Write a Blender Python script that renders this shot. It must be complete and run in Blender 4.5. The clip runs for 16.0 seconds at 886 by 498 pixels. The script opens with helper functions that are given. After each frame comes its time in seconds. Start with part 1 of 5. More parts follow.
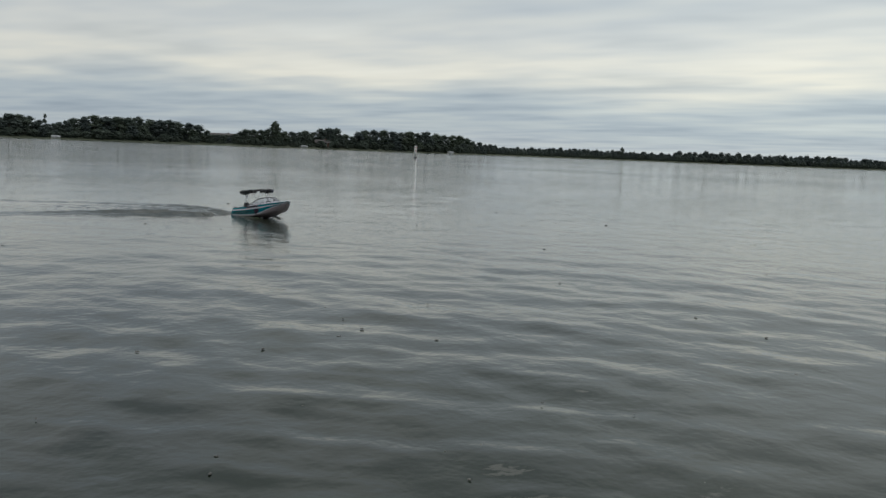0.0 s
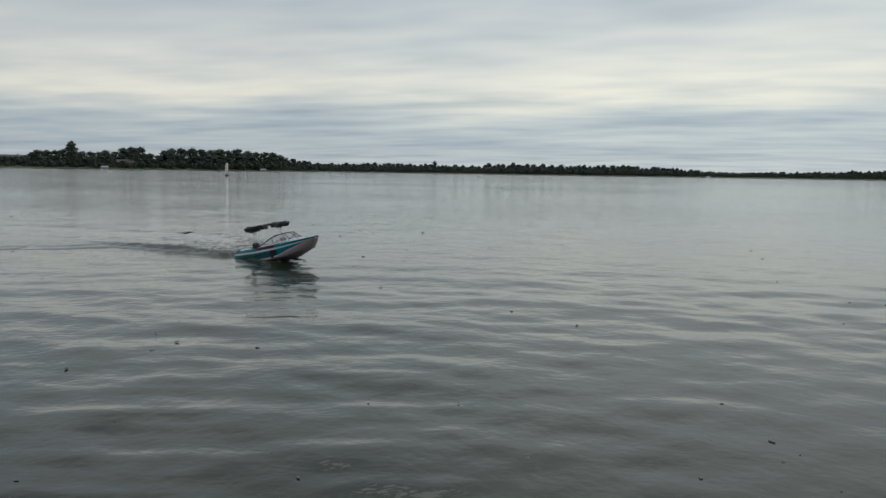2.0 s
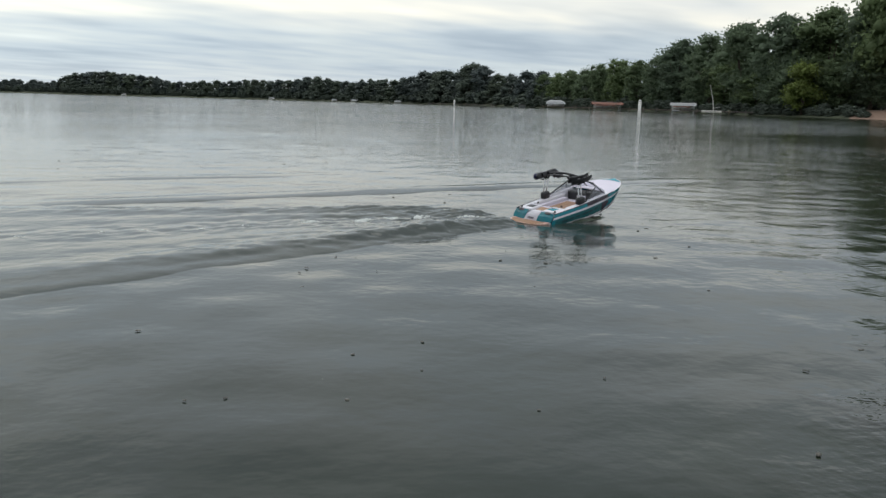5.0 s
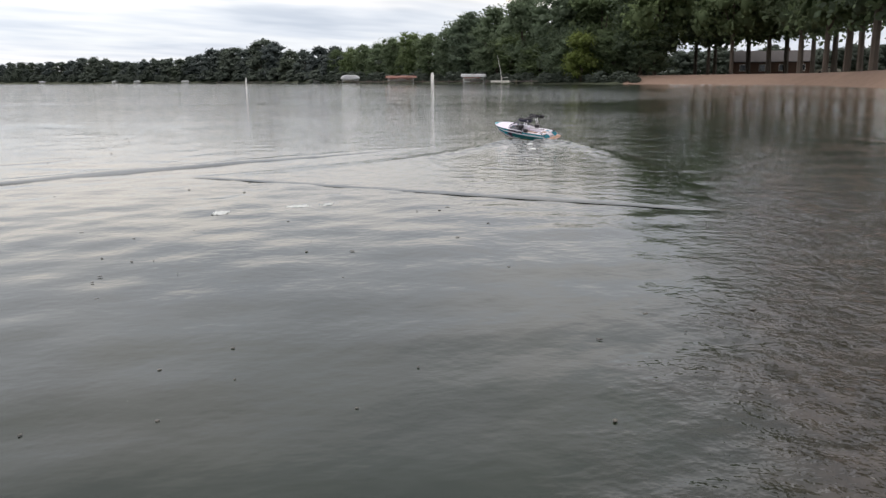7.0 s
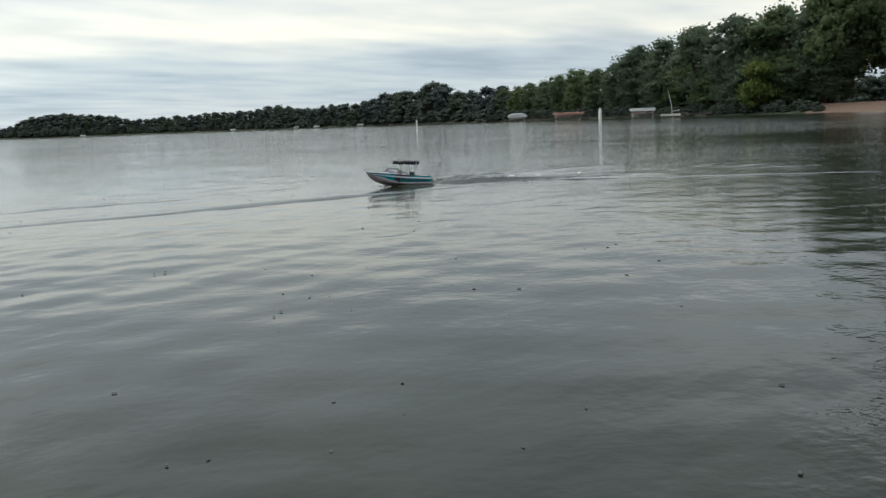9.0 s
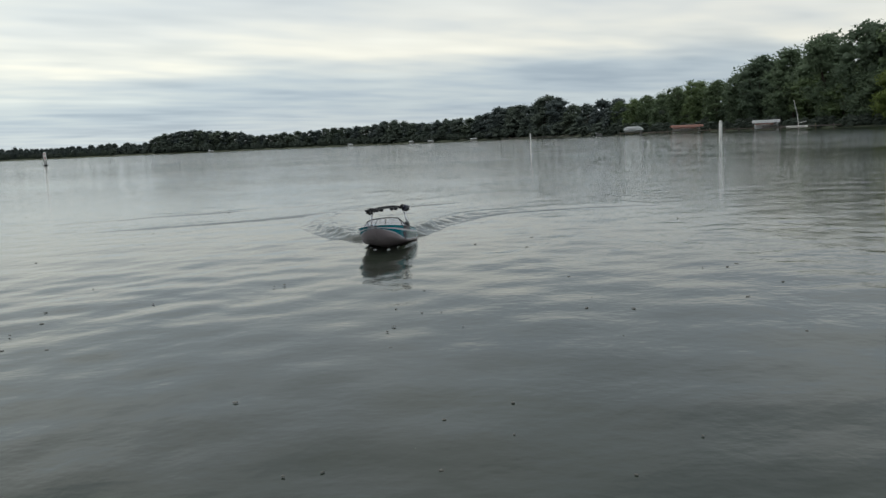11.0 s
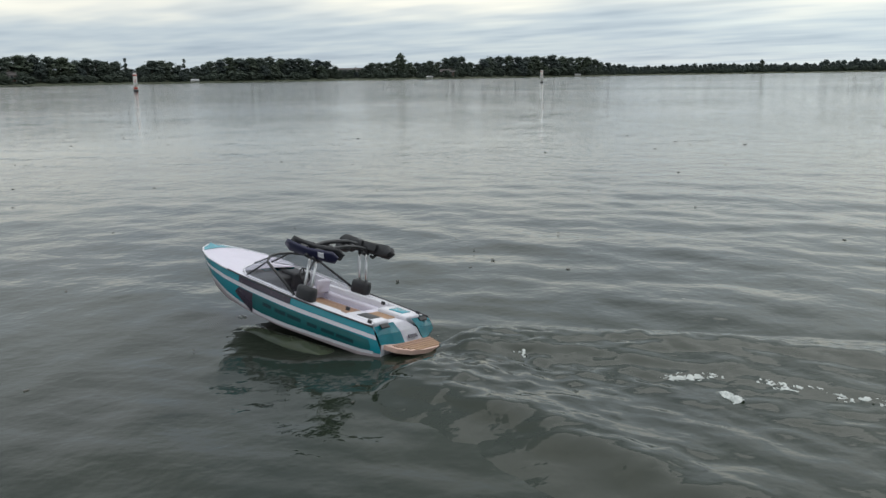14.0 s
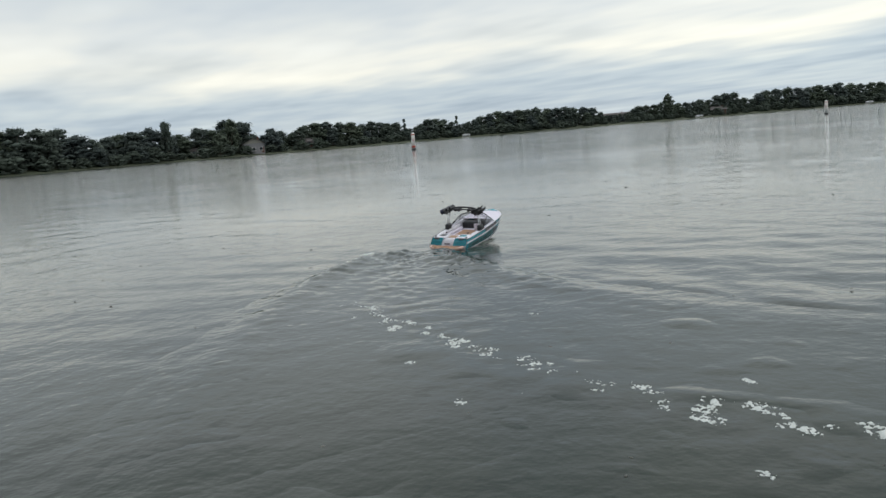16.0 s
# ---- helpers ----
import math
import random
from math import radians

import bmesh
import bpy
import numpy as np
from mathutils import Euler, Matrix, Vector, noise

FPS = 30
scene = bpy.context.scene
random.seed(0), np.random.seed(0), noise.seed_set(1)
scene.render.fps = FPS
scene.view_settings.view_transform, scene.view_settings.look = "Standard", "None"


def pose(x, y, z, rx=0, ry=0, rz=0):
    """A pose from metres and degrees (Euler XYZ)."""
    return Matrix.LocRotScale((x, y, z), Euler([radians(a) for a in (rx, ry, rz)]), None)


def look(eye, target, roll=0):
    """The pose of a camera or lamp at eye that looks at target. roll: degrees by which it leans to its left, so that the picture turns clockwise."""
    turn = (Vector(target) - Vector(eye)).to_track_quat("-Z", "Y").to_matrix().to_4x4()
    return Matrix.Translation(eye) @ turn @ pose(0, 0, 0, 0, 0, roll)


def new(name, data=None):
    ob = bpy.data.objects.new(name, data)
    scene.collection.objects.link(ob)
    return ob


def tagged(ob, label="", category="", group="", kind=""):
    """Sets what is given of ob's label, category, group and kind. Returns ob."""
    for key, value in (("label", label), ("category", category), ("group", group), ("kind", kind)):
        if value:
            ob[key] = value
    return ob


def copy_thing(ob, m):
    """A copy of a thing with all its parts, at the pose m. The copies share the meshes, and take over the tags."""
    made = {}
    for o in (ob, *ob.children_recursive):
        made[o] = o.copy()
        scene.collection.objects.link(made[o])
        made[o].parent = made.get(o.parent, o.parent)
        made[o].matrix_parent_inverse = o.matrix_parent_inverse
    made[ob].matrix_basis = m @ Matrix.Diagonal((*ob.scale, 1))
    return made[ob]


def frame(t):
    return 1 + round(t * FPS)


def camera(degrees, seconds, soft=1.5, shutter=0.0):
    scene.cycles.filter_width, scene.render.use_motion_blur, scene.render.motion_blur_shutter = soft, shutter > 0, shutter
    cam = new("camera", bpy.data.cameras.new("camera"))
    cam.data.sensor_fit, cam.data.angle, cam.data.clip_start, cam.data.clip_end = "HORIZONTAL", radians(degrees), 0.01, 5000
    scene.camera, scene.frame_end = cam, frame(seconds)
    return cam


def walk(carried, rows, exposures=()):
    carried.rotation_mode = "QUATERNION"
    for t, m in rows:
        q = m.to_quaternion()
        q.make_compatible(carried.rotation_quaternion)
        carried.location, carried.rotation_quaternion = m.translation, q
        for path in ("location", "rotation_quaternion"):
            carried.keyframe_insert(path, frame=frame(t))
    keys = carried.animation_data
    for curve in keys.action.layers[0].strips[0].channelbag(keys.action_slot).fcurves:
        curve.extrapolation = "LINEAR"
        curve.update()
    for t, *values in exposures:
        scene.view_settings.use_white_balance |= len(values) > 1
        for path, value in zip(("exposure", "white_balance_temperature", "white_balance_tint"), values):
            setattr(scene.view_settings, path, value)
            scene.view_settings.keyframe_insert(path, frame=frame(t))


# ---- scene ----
# ---- camera and its walk ----
cam = camera(55.45, 16.0)

CAMERA_ROWS = (  # seconds, bearing, tilt, lean, height over the water
    (0.0, -73.44, -6.53, 2.26, 0.770), (0.5, -68.90, -5.74, 2.24, 0.760), (1.0, -65.36, -4.33, 1.79, 0.750),
    (1.5, -63.32, -3.73, 1.12, 0.730), (2.0, -61.14, -5.16, 0.90, 0.710), (2.5, -55.27, -7.09, 1.24, 0.685),
    (3.0, -47.01, -8.51, 1.95, 0.670), (3.5, -33.71, -9.42, 3.53, 0.670), (4.0, -20.53, -10.02, 3.30, 0.680),
    (4.5, -8.56, -10.60, 1.50, 0.690), (5.0, 2.10, -9.80, 1.53, 0.690), (5.2, 6.23, -9.26, 1.72, 0.700),
    (5.8, 14.20, -9.68, 1.15, 0.715), (6.5, 16.60, -10.88, 0.15, 0.735),
    (7.3, 14.38, -11.40, -0.62, 0.750), (7.5, 13.76, -11.08, -0.74, 0.750), (8.0, 11.37, -10.36, -1.39, 0.750),
    (8.5, 8.18, -9.48, -1.87, 0.745), (9.0, 4.04, -8.55, -2.18, 0.750), (9.5, 0.21, -7.42, -2.57, 0.760),
    (9.7, -0.98, -7.07, -2.58, 0.765), (10.4, -3.40, -6.93, -2.56, 0.770), (11.1, -3.60, -7.42, -2.55, 0.765),
    (12.0, -6.90, -8.58, -2.13, 0.750), (12.5, -17.75, -9.54, -0.91, 0.730), (13.0, -37.17, -11.47, 0.41, 0.740),
    (13.5, -62.34, -12.58, 0.43, 0.760), (14.0, -82.27, -11.52, -0.87, 0.780), (14.5, -95.70, -10.01, -3.49, 0.810),
    (15.0, -101.64, -9.40, -5.73, 0.830), (15.5, -102.76, -8.73, -6.00, 0.840), (16.0, -100.40, -7.51, -4.73, 0.840),
)


EXPOSURES = ((0.0, -0.04, 6400, 9), (0.5, -0.10, 6400, 9), (1.0, 0.06, 6400, 9), (1.5, 0.02, 6400, 9), (2.0, -0.08, 6400, 9), (3.5, 0.0, 6400, 9), (5.0, 0.42, 6400, 10), (6.5, 0.84, 6750, 18), (7.5, 0.90, 6750, 18), (8.3, 0.62, 6500, 13),
             (9.0, 0.40, 6400, 8), (9.7, 0.28, 6400, 8), (12.5, 0.22, 6400, 9), (14.0, 0.40, 6400, 9), (16.0, 0.40, 6400, 9))


def bearing(az, el=0.0):
    a, e = radians(az), radians(el)
    return Vector((math.sin(a) * math.cos(e), math.cos(a) * math.cos(e), math.sin(e)))


walk(cam, [(t, look((0, 0, h), Vector((0, 0, h)) + bearing(az, el), lean)) for t, az, el, lean, h in CAMERA_ROWS], EXPOSURES)

# ---- world and sun ----
SUN_AZ, SUN_EL = -45, 64


class Nodes:
    """A short way to write node trees."""

    def __init__(self, tree):
        self.tree = tree
        tree.nodes.clear()

    def add(self, kind, ins=(), **props):
        n = self.tree.nodes.new(kind)
        for k, v in props.items():
            setattr(n, k, v)
        for key, v in dict(ins).items():
            if isinstance(v, bpy.types.NodeSocket):
                self.tree.links.new(v, n.inputs[key])
            else:
                n.inputs[key].default_value = v
        return n

    def math(self, op, a, b=0.0, clamp=False):
        return self.add("ShaderNodeMath", {0: a, 1: b}, operation=op, use_clamp=clamp).outputs[0]

    def ramp(self, fac, stops):
        n = self.add("ShaderNodeValToRGB", {0: fac})
        while len(n.color_ramp.elements) < len(stops):
            n.color_ramp.elements.new(0.5)
        for e, (p, c) in zip(n.color_ramp.elements, stops):
            e.position, e.color = p, (*c, 1)
        return n.outputs[0]

    def mix(self, fac, a, b, blend="MIX"):
        n = self.add("ShaderNodeMix", {0: fac, 6: a, 7: b}, data_type="RGBA", blend_type=blend)
        return n.outputs[2]

    def noise(self, vec, scale, detail=4, rough=0.55):
        return self.add("ShaderNodeTexNoise", {"Vector": vec, "Scale": scale, "Detail": detail, "Roughness": rough}).outputs[0]


def make_world():
    w = bpy.data.worlds.new("overcast_sky")
    scene.world = w
    w.use_nodes = True
    n = Nodes(w.node_tree)
    d = n.add("ShaderNodeTexCoord").outputs["Generated"]
    xyz = n.add("ShaderNodeSeparateXYZ", {0: d})
    z = n.math("MAXIMUM", xyz.outputs[2], 0.0)
    zc = n.math("ADD", z, 0.055)
    plane = n.add("ShaderNodeCombineXYZ", {0: n.math("DIVIDE", xyz.outputs[0], zc), 1: n.math("DIVIDE", xyz.outputs[1], zc), 2: 0.0}).outputs[0]
    turned = n.add("ShaderNodeMapping", {"Vector": plane, "Rotation": (0, 0, radians(-42))}).outputs[0]
    turned = n.add("ShaderNodeMapping", {"Vector": turned, "Scale": (0.72, 1.2, 1)}).outputs[0]
    sheets = n.noise(turned, 0.55, 3, 0.48)
    streaks = n.noise(turned, 1.7, 2, 0.45)
    wide = n.noise(d, 2.2, 2, 0.5)
    # grey-blue bank low down, a pale cream gap over it, layered cloud above
    lift = n.math("ADD", z, n.math("MULTIPLY", n.math("SUBTRACT", wide, 0.5), 0.10))
    lift = n.math("ADD", lift, n.math("MULTIPLY", n.math("SUBTRACT", sheets, 0.5), 0.05))
    bank = n.ramp(lift, [(0.0, (0.46, 0.50, 0.53)), (0.035, (0.40, 0.455, 0.50)), (0.065, (0.45, 0.50, 0.53)), (0.095, (0.70, 0.69, 0.63)),
                         (0.135, (0.62, 0.63, 0.61)), (0.19, (0.47, 0.51, 0.54)), (0.28, (0.53, 0.56, 0.58)), (0.5, (0.40, 0.43, 0.45)), (0.72, (0.68, 0.72, 0.75)), (1.0, (0.88, 0.92, 0.95))])
    amount = n.math("ADD", n.math("MULTIPLY", sheets, 0.65), n.math("MULTIPLY", streaks, 0.35))
    shade = n.ramp(amount, [(0.34, (0.74, 0.78, 0.83)), (0.47, (0.93, 0.95, 0.97)), (0.56, (1.06, 1.05, 1.02)), (0.68, (1.18, 1.16, 1.11))])
    cloud = n.mix(1.0, bank, shade, "MULTIPLY")
    # the thin part of the cloud in front of the low sun
    near_sun = n.add("ShaderNodeVectorMath", {0: d, 1: bearing(-40, 13)}, operation="DOT_PRODUCT").outputs["Value"]
    glow = n.ramp(near_sun, [(0.55, (1.0, 1.0, 1.0)), (0.85, (1.08, 1.08, 1.07)), (1.0, (1.28, 1.27, 1.22))])
    cloud = n.mix(1.0, cloud, glow, "MULTIPLY")
    sky = n.add("ShaderNodeTexSky", sky_type="NISHITA", sun_disc=False, sun_elevation=radians(SUN_EL), sun_rotation=radians(SUN_AZ))
    blue = n.mix(1.0, sky.outputs[0], (0.09, 0.09, 0.09, 1), "MULTIPLY")
    col = n.mix(0.94, blue, cloud)
    bg = n.add("ShaderNodeBackground", {"Color": col, "Strength": 1.0})
    n.add("ShaderNodeOutputWorld", {"Surface": bg.outputs[0]})


make_world()
sun = bpy.data.lights.new("sun", "SUN")
sun.energy, sun.angle, sun.color = 0.75, radians(75), (1.0, 0.96, 0.9)
sun_ob = new("sun", sun)
sun_ob.matrix_world = look(bearing(SUN_AZ, SUN_EL) * 50, (0, 0, 0))

# ---- materials ----


def mat(name, c1, c2=None, rough=0.5, metal=0.0, scale=8.0, bump=0.0, bump_scale=40.0, island=0.0, each=0.0, spec=0.5, coat=0.0, thin=0.0):
    m = bpy.data.materials.new(name)
    m.use_nodes = True
    n = Nodes(m.node_tree)
    co = n.add("ShaderNodeTexCoord").outputs["Object"]
    c2 = c2 or tuple(v * 0.75 for v in c1)
    a = n.noise(co, scale, 5, 0.6)
    b = n.noise(co, scale * 7, 3, 0.6)
    fac = n.math("ADD", n.math("MULTIPLY", a, 0.7), n.math("MULTIPLY", b, 0.3))
    col = n.ramp(fac, [(0.3, c1), (0.7, c2)])
    if island:
        r = n.add("ShaderNodeNewGeometry").outputs["Random Per Island"]
        k = n.math("ADD", n.math("MULTIPLY", r, island), 1 - island * 0.5)
        col = n.mix(1.0, col, n.add("ShaderNodeCombineColor", {0: k, 1: k, 2: k}).outputs[0], "MULTIPLY")
    if each:
        r = n.add("ShaderNodeObjectInfo").outputs["Random"]
        k = n.math("ADD", n.math("MULTIPLY", r, each), 1 - each * 0.5)
        col = n.mix(1.0, col, n.add("ShaderNodeCombineColor", {0: k, 1: k, 2: n.math("SUBTRACT", 2.0, k)}).outputs[0], "MULTIPLY")
    rr = n.math("ADD", rough - 0.08, n.math("MULTIPLY", b, 0.16), clamp=True)
    ins = {"Base Color": col, "Roughness": rr, "Metallic": metal, "Specular IOR Level": spec, "Coat Weight": coat}
    if bump:
        ins["Normal"] = n.add("ShaderNodeBump", {"Height": n.noise(co, bump_scale, 4, 0.6), "Strength": bump, "Distance": 0.4 / bump_scale}).outputs[0]
    p = n.add("ShaderNodeBsdfPrincipled", ins)
    if thin:  # leaves let light through
        tr = n.add("ShaderNodeBsdfTranslucent", {"Color": col})
        p = n.add("ShaderNodeMixShader", {0: thin, 1: p.outputs[0], 2: tr.outputs[0]})
    n.add("ShaderNodeOutputMaterial", {"Surface": p.outputs[0]})
    return m


def water_material():
    m = bpy.data.materials.new("lake_water")
    m.use_nodes = True
    n = Nodes(m.node_tree)
    co = n.add("ShaderNodeNewGeometry").outputs["Position"]
    big = n.add("ShaderNodeMapping", {"Vector": co, "Scale": (1.1, 1.1, 1)}).outputs[0]
    patches = n.noise(co, 0.07, 3, 0.5)
    calm = n.ramp(patches, [(0.40, (0.35, 0.35, 0.35)), (0.62, (1, 1, 1))])
    away = n.add("ShaderNodeVectorMath", {0: co}, operation="LENGTH").outputs["Value"]
    calm = n.math("MULTIPLY", calm, n.math("MINIMUM", n.math("ADD", 0.55, n.math("DIVIDE", away, 26.0)), 2.4))
    h = n.math("ADD", n.math("MULTIPLY", n.noise(big, 2.2, 3, 0.5), 1.0), n.math("MULTIPLY", n.noise(big, 8.0, 3, 0.55), 0.62))
    h = n.math("ADD", h, n.math("MULTIPLY", n.noise(big, 24.0, 2, 0.5), 0.22))
    far = n.math("MINIMUM", n.math("MAXIMUM", n.math("DIVIDE", n.math("SUBTRACT", away, 7.0), 14.0), 0.0), 2.2)
    h = n.math("ADD", h, n.math("MULTIPLY", n.noise(co, 0.55, 3, 0.55), n.math("MULTIPLY", far, 2.2)))
    h = n.math("MULTIPLY", h, calm)
    sep = n.add("ShaderNodeSeparateXYZ", {0: co})
    depth = n.math("SUBTRACT", n.math("MULTIPLY", sep.outputs[0], 1.45), sep.outputs[1])
    depth = n.math("ADD", depth, n.math("MULTIPLY", n.noise(co, 2.5, 4, 0.6), 1.2))
    near = n.ramp(n.math("DIVIDE", away, 14.0), [(0.35, (1, 1, 1)), (1.0, (0, 0, 0))])
    silt = n.math("MULTIPLY", n.ramp(depth, [(0.15, (0, 0, 0)), (1.0, (1, 1, 1))]), near)
    h = n.math("ADD", h, n.math("MULTIPLY", n.noise(co, 15.0, 3, 0.6), n.math("MULTIPLY", silt, 1.5)))
    bump = n.add("ShaderNodeBump", {"Height": h, "Strength": 0.55, "Distance": 0.022}).outputs[0]
    col = n.ramp(n.noise(co, 0.35, 4, 0.6), [(0.35, (0.013, 0.019, 0.014)), (0.65, (0.022, 0.029, 0.018))])
    # brown silt in the shallows along the near shore
    mud = n.ramp(n.noise(co, 9.0, 4, 0.65), [(0.35, (0.026, 0.020, 0.017)), (0.65, (0.072, 0.058, 0.050))])
    col = n.mix(n.math("MULTIPLY", silt, 0.7), col, mud)
    p = n.add("ShaderNodeBsdfPrincipled", {"Base Color": col, "Roughness": 0.06, "IOR": 1.333, "Normal": bump})
    n.add("ShaderNodeOutputMaterial", {"Surface": p.outputs[0]})
    return m


def wake_material():
    m = bpy.data.materials.new("stirred_water")
    m.use_nodes = True
    n = Nodes(m.node_tree)
    co = n.add("ShaderNodeTexCoord").outputs["Object"]
    h = n.math("ADD", n.noise(co, 2.6, 3, 0.5), n.math("MULTIPLY", n.noise(co, 11, 3, 0.55), 0.55))
    bump = n.add("ShaderNodeBump", {"Height": h, "Strength": 0.5, "Distance": 0.022}).outputs[0]
    col = n.ramp(n.noise(co, 5, 4, 0.6), [(0.35, (0.030, 0.040, 0.027)), (0.65, (0.050, 0.062, 0.034))])
    p = n.add("ShaderNodeBsdfPrincipled", {"Base Color": col, "Roughness": 0.08, "IOR": 1.333, "Normal": bump})
    n.add("ShaderNodeOutputMaterial", {"Surface": p.outputs[0]})
    return m


def glass_material():
    m = bpy.data.materials.new("clear_plastic")
    m.use_nodes = True
    n = Nodes(m.node_tree)
    clear = n.add("ShaderNodeBsdfTransparent", {"Color": (0.80, 0.81, 0.84, 1)})
    sheen = n.add("ShaderNodeBsdfPrincipled", {"Base Color": (0.45, 0.46, 0.50, 1), "Roughness": 0.3, "Specular IOR Level": 0.3})
    p = n.add("ShaderNodeMixShader", {0: 0.22, 1: clear.outputs[0], 2: sheen.outputs[0]})
    n.add("ShaderNodeOutputMaterial", {"Surface": p.outputs[0]})
    return m


WATER, WAKE, GLASS = water_material(), wake_material(), glass_material()
FOAM = mat("white_foam", (0.64, 0.66, 0.64), (0.34, 0.37, 0.35), 0.6, scale=30, bump=0.5, bump_scale=120)
TEAL = mat("teal_gelcoat", (0.0, 0.25, 0.32), (0.0, 0.21, 0.27), 0.22, scale=6, coat=0.4)
DEEP_TEAL = mat("dark_teal_gelcoat", (0.005, 0.13, 0.14), (0.004, 0.09, 0.10), 0.22, scale=6, coat=0.4)
WHITE = mat("white_gelcoat", (0.74, 0.73, 0.77), (0.66, 0.64, 0.69), 0.3, scale=7, coat=0.2)
PINKISH = mat("pale_hull_bottom", (0.50, 0.42, 0.44), (0.38, 0.32, 0.34), 0.35, scale=9, bump=0.1)
LILAC = mat("lilac_white_vinyl", (0.68, 0.64, 0.72), (0.60, 0.56, 0.64), 0.5, scale=12, bump=0.15, bump_scale=90)
PLUM = mat("dark_plum_graphic", (0.028, 0.018, 0.035), (0.04, 0.025, 0.05), 0.25, scale=10, coat=0.3)
BLACK = mat("black_plastic", (0.012, 0.012, 0.014), (0.025, 0.025, 0.028), 0.45, scale=20, bump=0.15)
NAVY = mat("navy_board", (0.014, 0.014, 0.045), (0.02, 0.02, 0.06), 0.3, scale=15)
SILVER = mat("brushed_aluminium", (0.75, 0.75, 0.76), (0.6, 0.6, 0.62), 0.3, metal=1.0, scale=30)
TEAK = mat("tan_decking", (0.34, 0.20, 0.12), (0.26, 0.15, 0.085), 0.6, scale=25, bump=0.3, bump_scale=150, each=0.2)
SALMON = mat("pale_pink_platform", (0.62, 0.42, 0.35), (0.52, 0.35, 0.29), 0.5, scale=25, bump=0.2, bump_scale=150)
# distance haze is put into this leaf colour: paler and bluer than the leaves
LEAF_FAR = mat("far_foliage", (0.076, 0.096, 0.080), (0.100, 0.120, 0.100), 0.85, scale=1.5, island=0.35, each=0.16, spec=0.2, thin=0.3)
LEAF_NEAR = mat("poplar_foliage", (0.120, 0.165, 0.088), (0.155, 0.200, 0.115), 0.7, scale=1.2, island=0.45, each=0.2, spec=0.15, thin=0.5)
LEAF_BRIGHT = mat("yellow_green_foliage", (0.12, 0.16, 0.04), (0.16, 0.20, 0.055), 0.6, scale=1.2, island=0.7, spec=0.25, thin=0.4)
BARK = mat("grey_brown_bark", (0.075, 0.058, 0.045), (0.13, 0.105, 0.085), 0.9, scale=3, bump=0.8, bump_scale=12)
SHINGLE = mat("wet_shingle", (0.035, 0.028, 0.025), (0.105, 0.088, 0.078), 0.3, scale=7, bump=1.0, bump_scale=22)
SAND = mat("reddish_sand", (0.235, 0.155, 0.11), (0.17, 0.11, 0.08), 0.95, scale=0.6, bump=0.4, bump_scale=5)
GRASS = mat("rough_grass", (0.030, 0.040, 0.018), (0.050, 0.058, 0.028), 0.95, scale=0.5, bump=0.5, bump_scale=4)
PEBBLE = mat("wet_pebble", (0.035, 0.03, 0.027), (0.085, 0.072, 0.062), 0.25, scale=18, each=0.5, bump=0.2)
BUOY_WHITE = mat("buoy_white_paint", (0.78, 0.77, 0.74), (0.68, 0.66, 0.63), 0.45, scale=4, bump=0.1)
BUOY_RED = mat("buoy_orange_red", (0.55, 0.07, 0.03), (0.42, 0.05, 0.025), 0.45, scale=4)
SIDING = mat("pale_house_siding", (0.30, 0.29, 0.27), (0.22, 0.21, 0.20), 0.7, scale=2, each=0.3)
BROWN_WALL = mat("brown_brick_wall", (0.16, 0.085, 0.06), (0.11, 0.06, 0.045), 0.85, scale=3, bump=0.4)
ROOF = mat("dark_shingle_roof", (0.06, 0.055, 0.055), (0.10, 0.085, 0.08), 0.85, scale=3, bump=0.5, bump_scale=8)
PANE = mat("dark_window_pane", (0.02, 0.025, 0.03), (0.03, 0.035, 0.04), 0.08)
WOOD = mat("weathered_dock_wood", (0.15, 0.125, 0.10), (0.22, 0.19, 0.16), 0.85, scale=3, bump=0.4, bump_scale=20, each=0.3)
CANOPY = mat("pale_canopy_cloth", (0.68, 0.69, 0.70), (0.58, 0.59, 0.60), 0.7, scale=2, bump=0.2)
REDCOVER = mat("faded_red_cover", (0.42, 0.20, 0.16), (0.52, 0.30, 0.24), 0.7, scale=2, bump=0.2)
DEBRIS = mat("floating_scum", (0.05, 0.045, 0.035), (0.10, 0.095, 0.08), 0.5, scale=20, island=0.8)

# ---- building helpers ----


def link_mesh(name, bm, material, smooth=False):
    me = bpy.data.meshes.new(name)
    bm.to_mesh(me)
    bm.free()
    if smooth:
        for f in me.polygons:
            f.use_smooth = True
    for m in (material if isinstance(material, (list, tuple)) else [material]):
        me.materials.append(m)
    return new(name, me)


def part(name, bm, material, parent, label="", smooth=False):
    ob = link_mesh(name, bm, material, smooth)
    ob.parent = parent
    if label:
        ob["label"] = label
    return ob


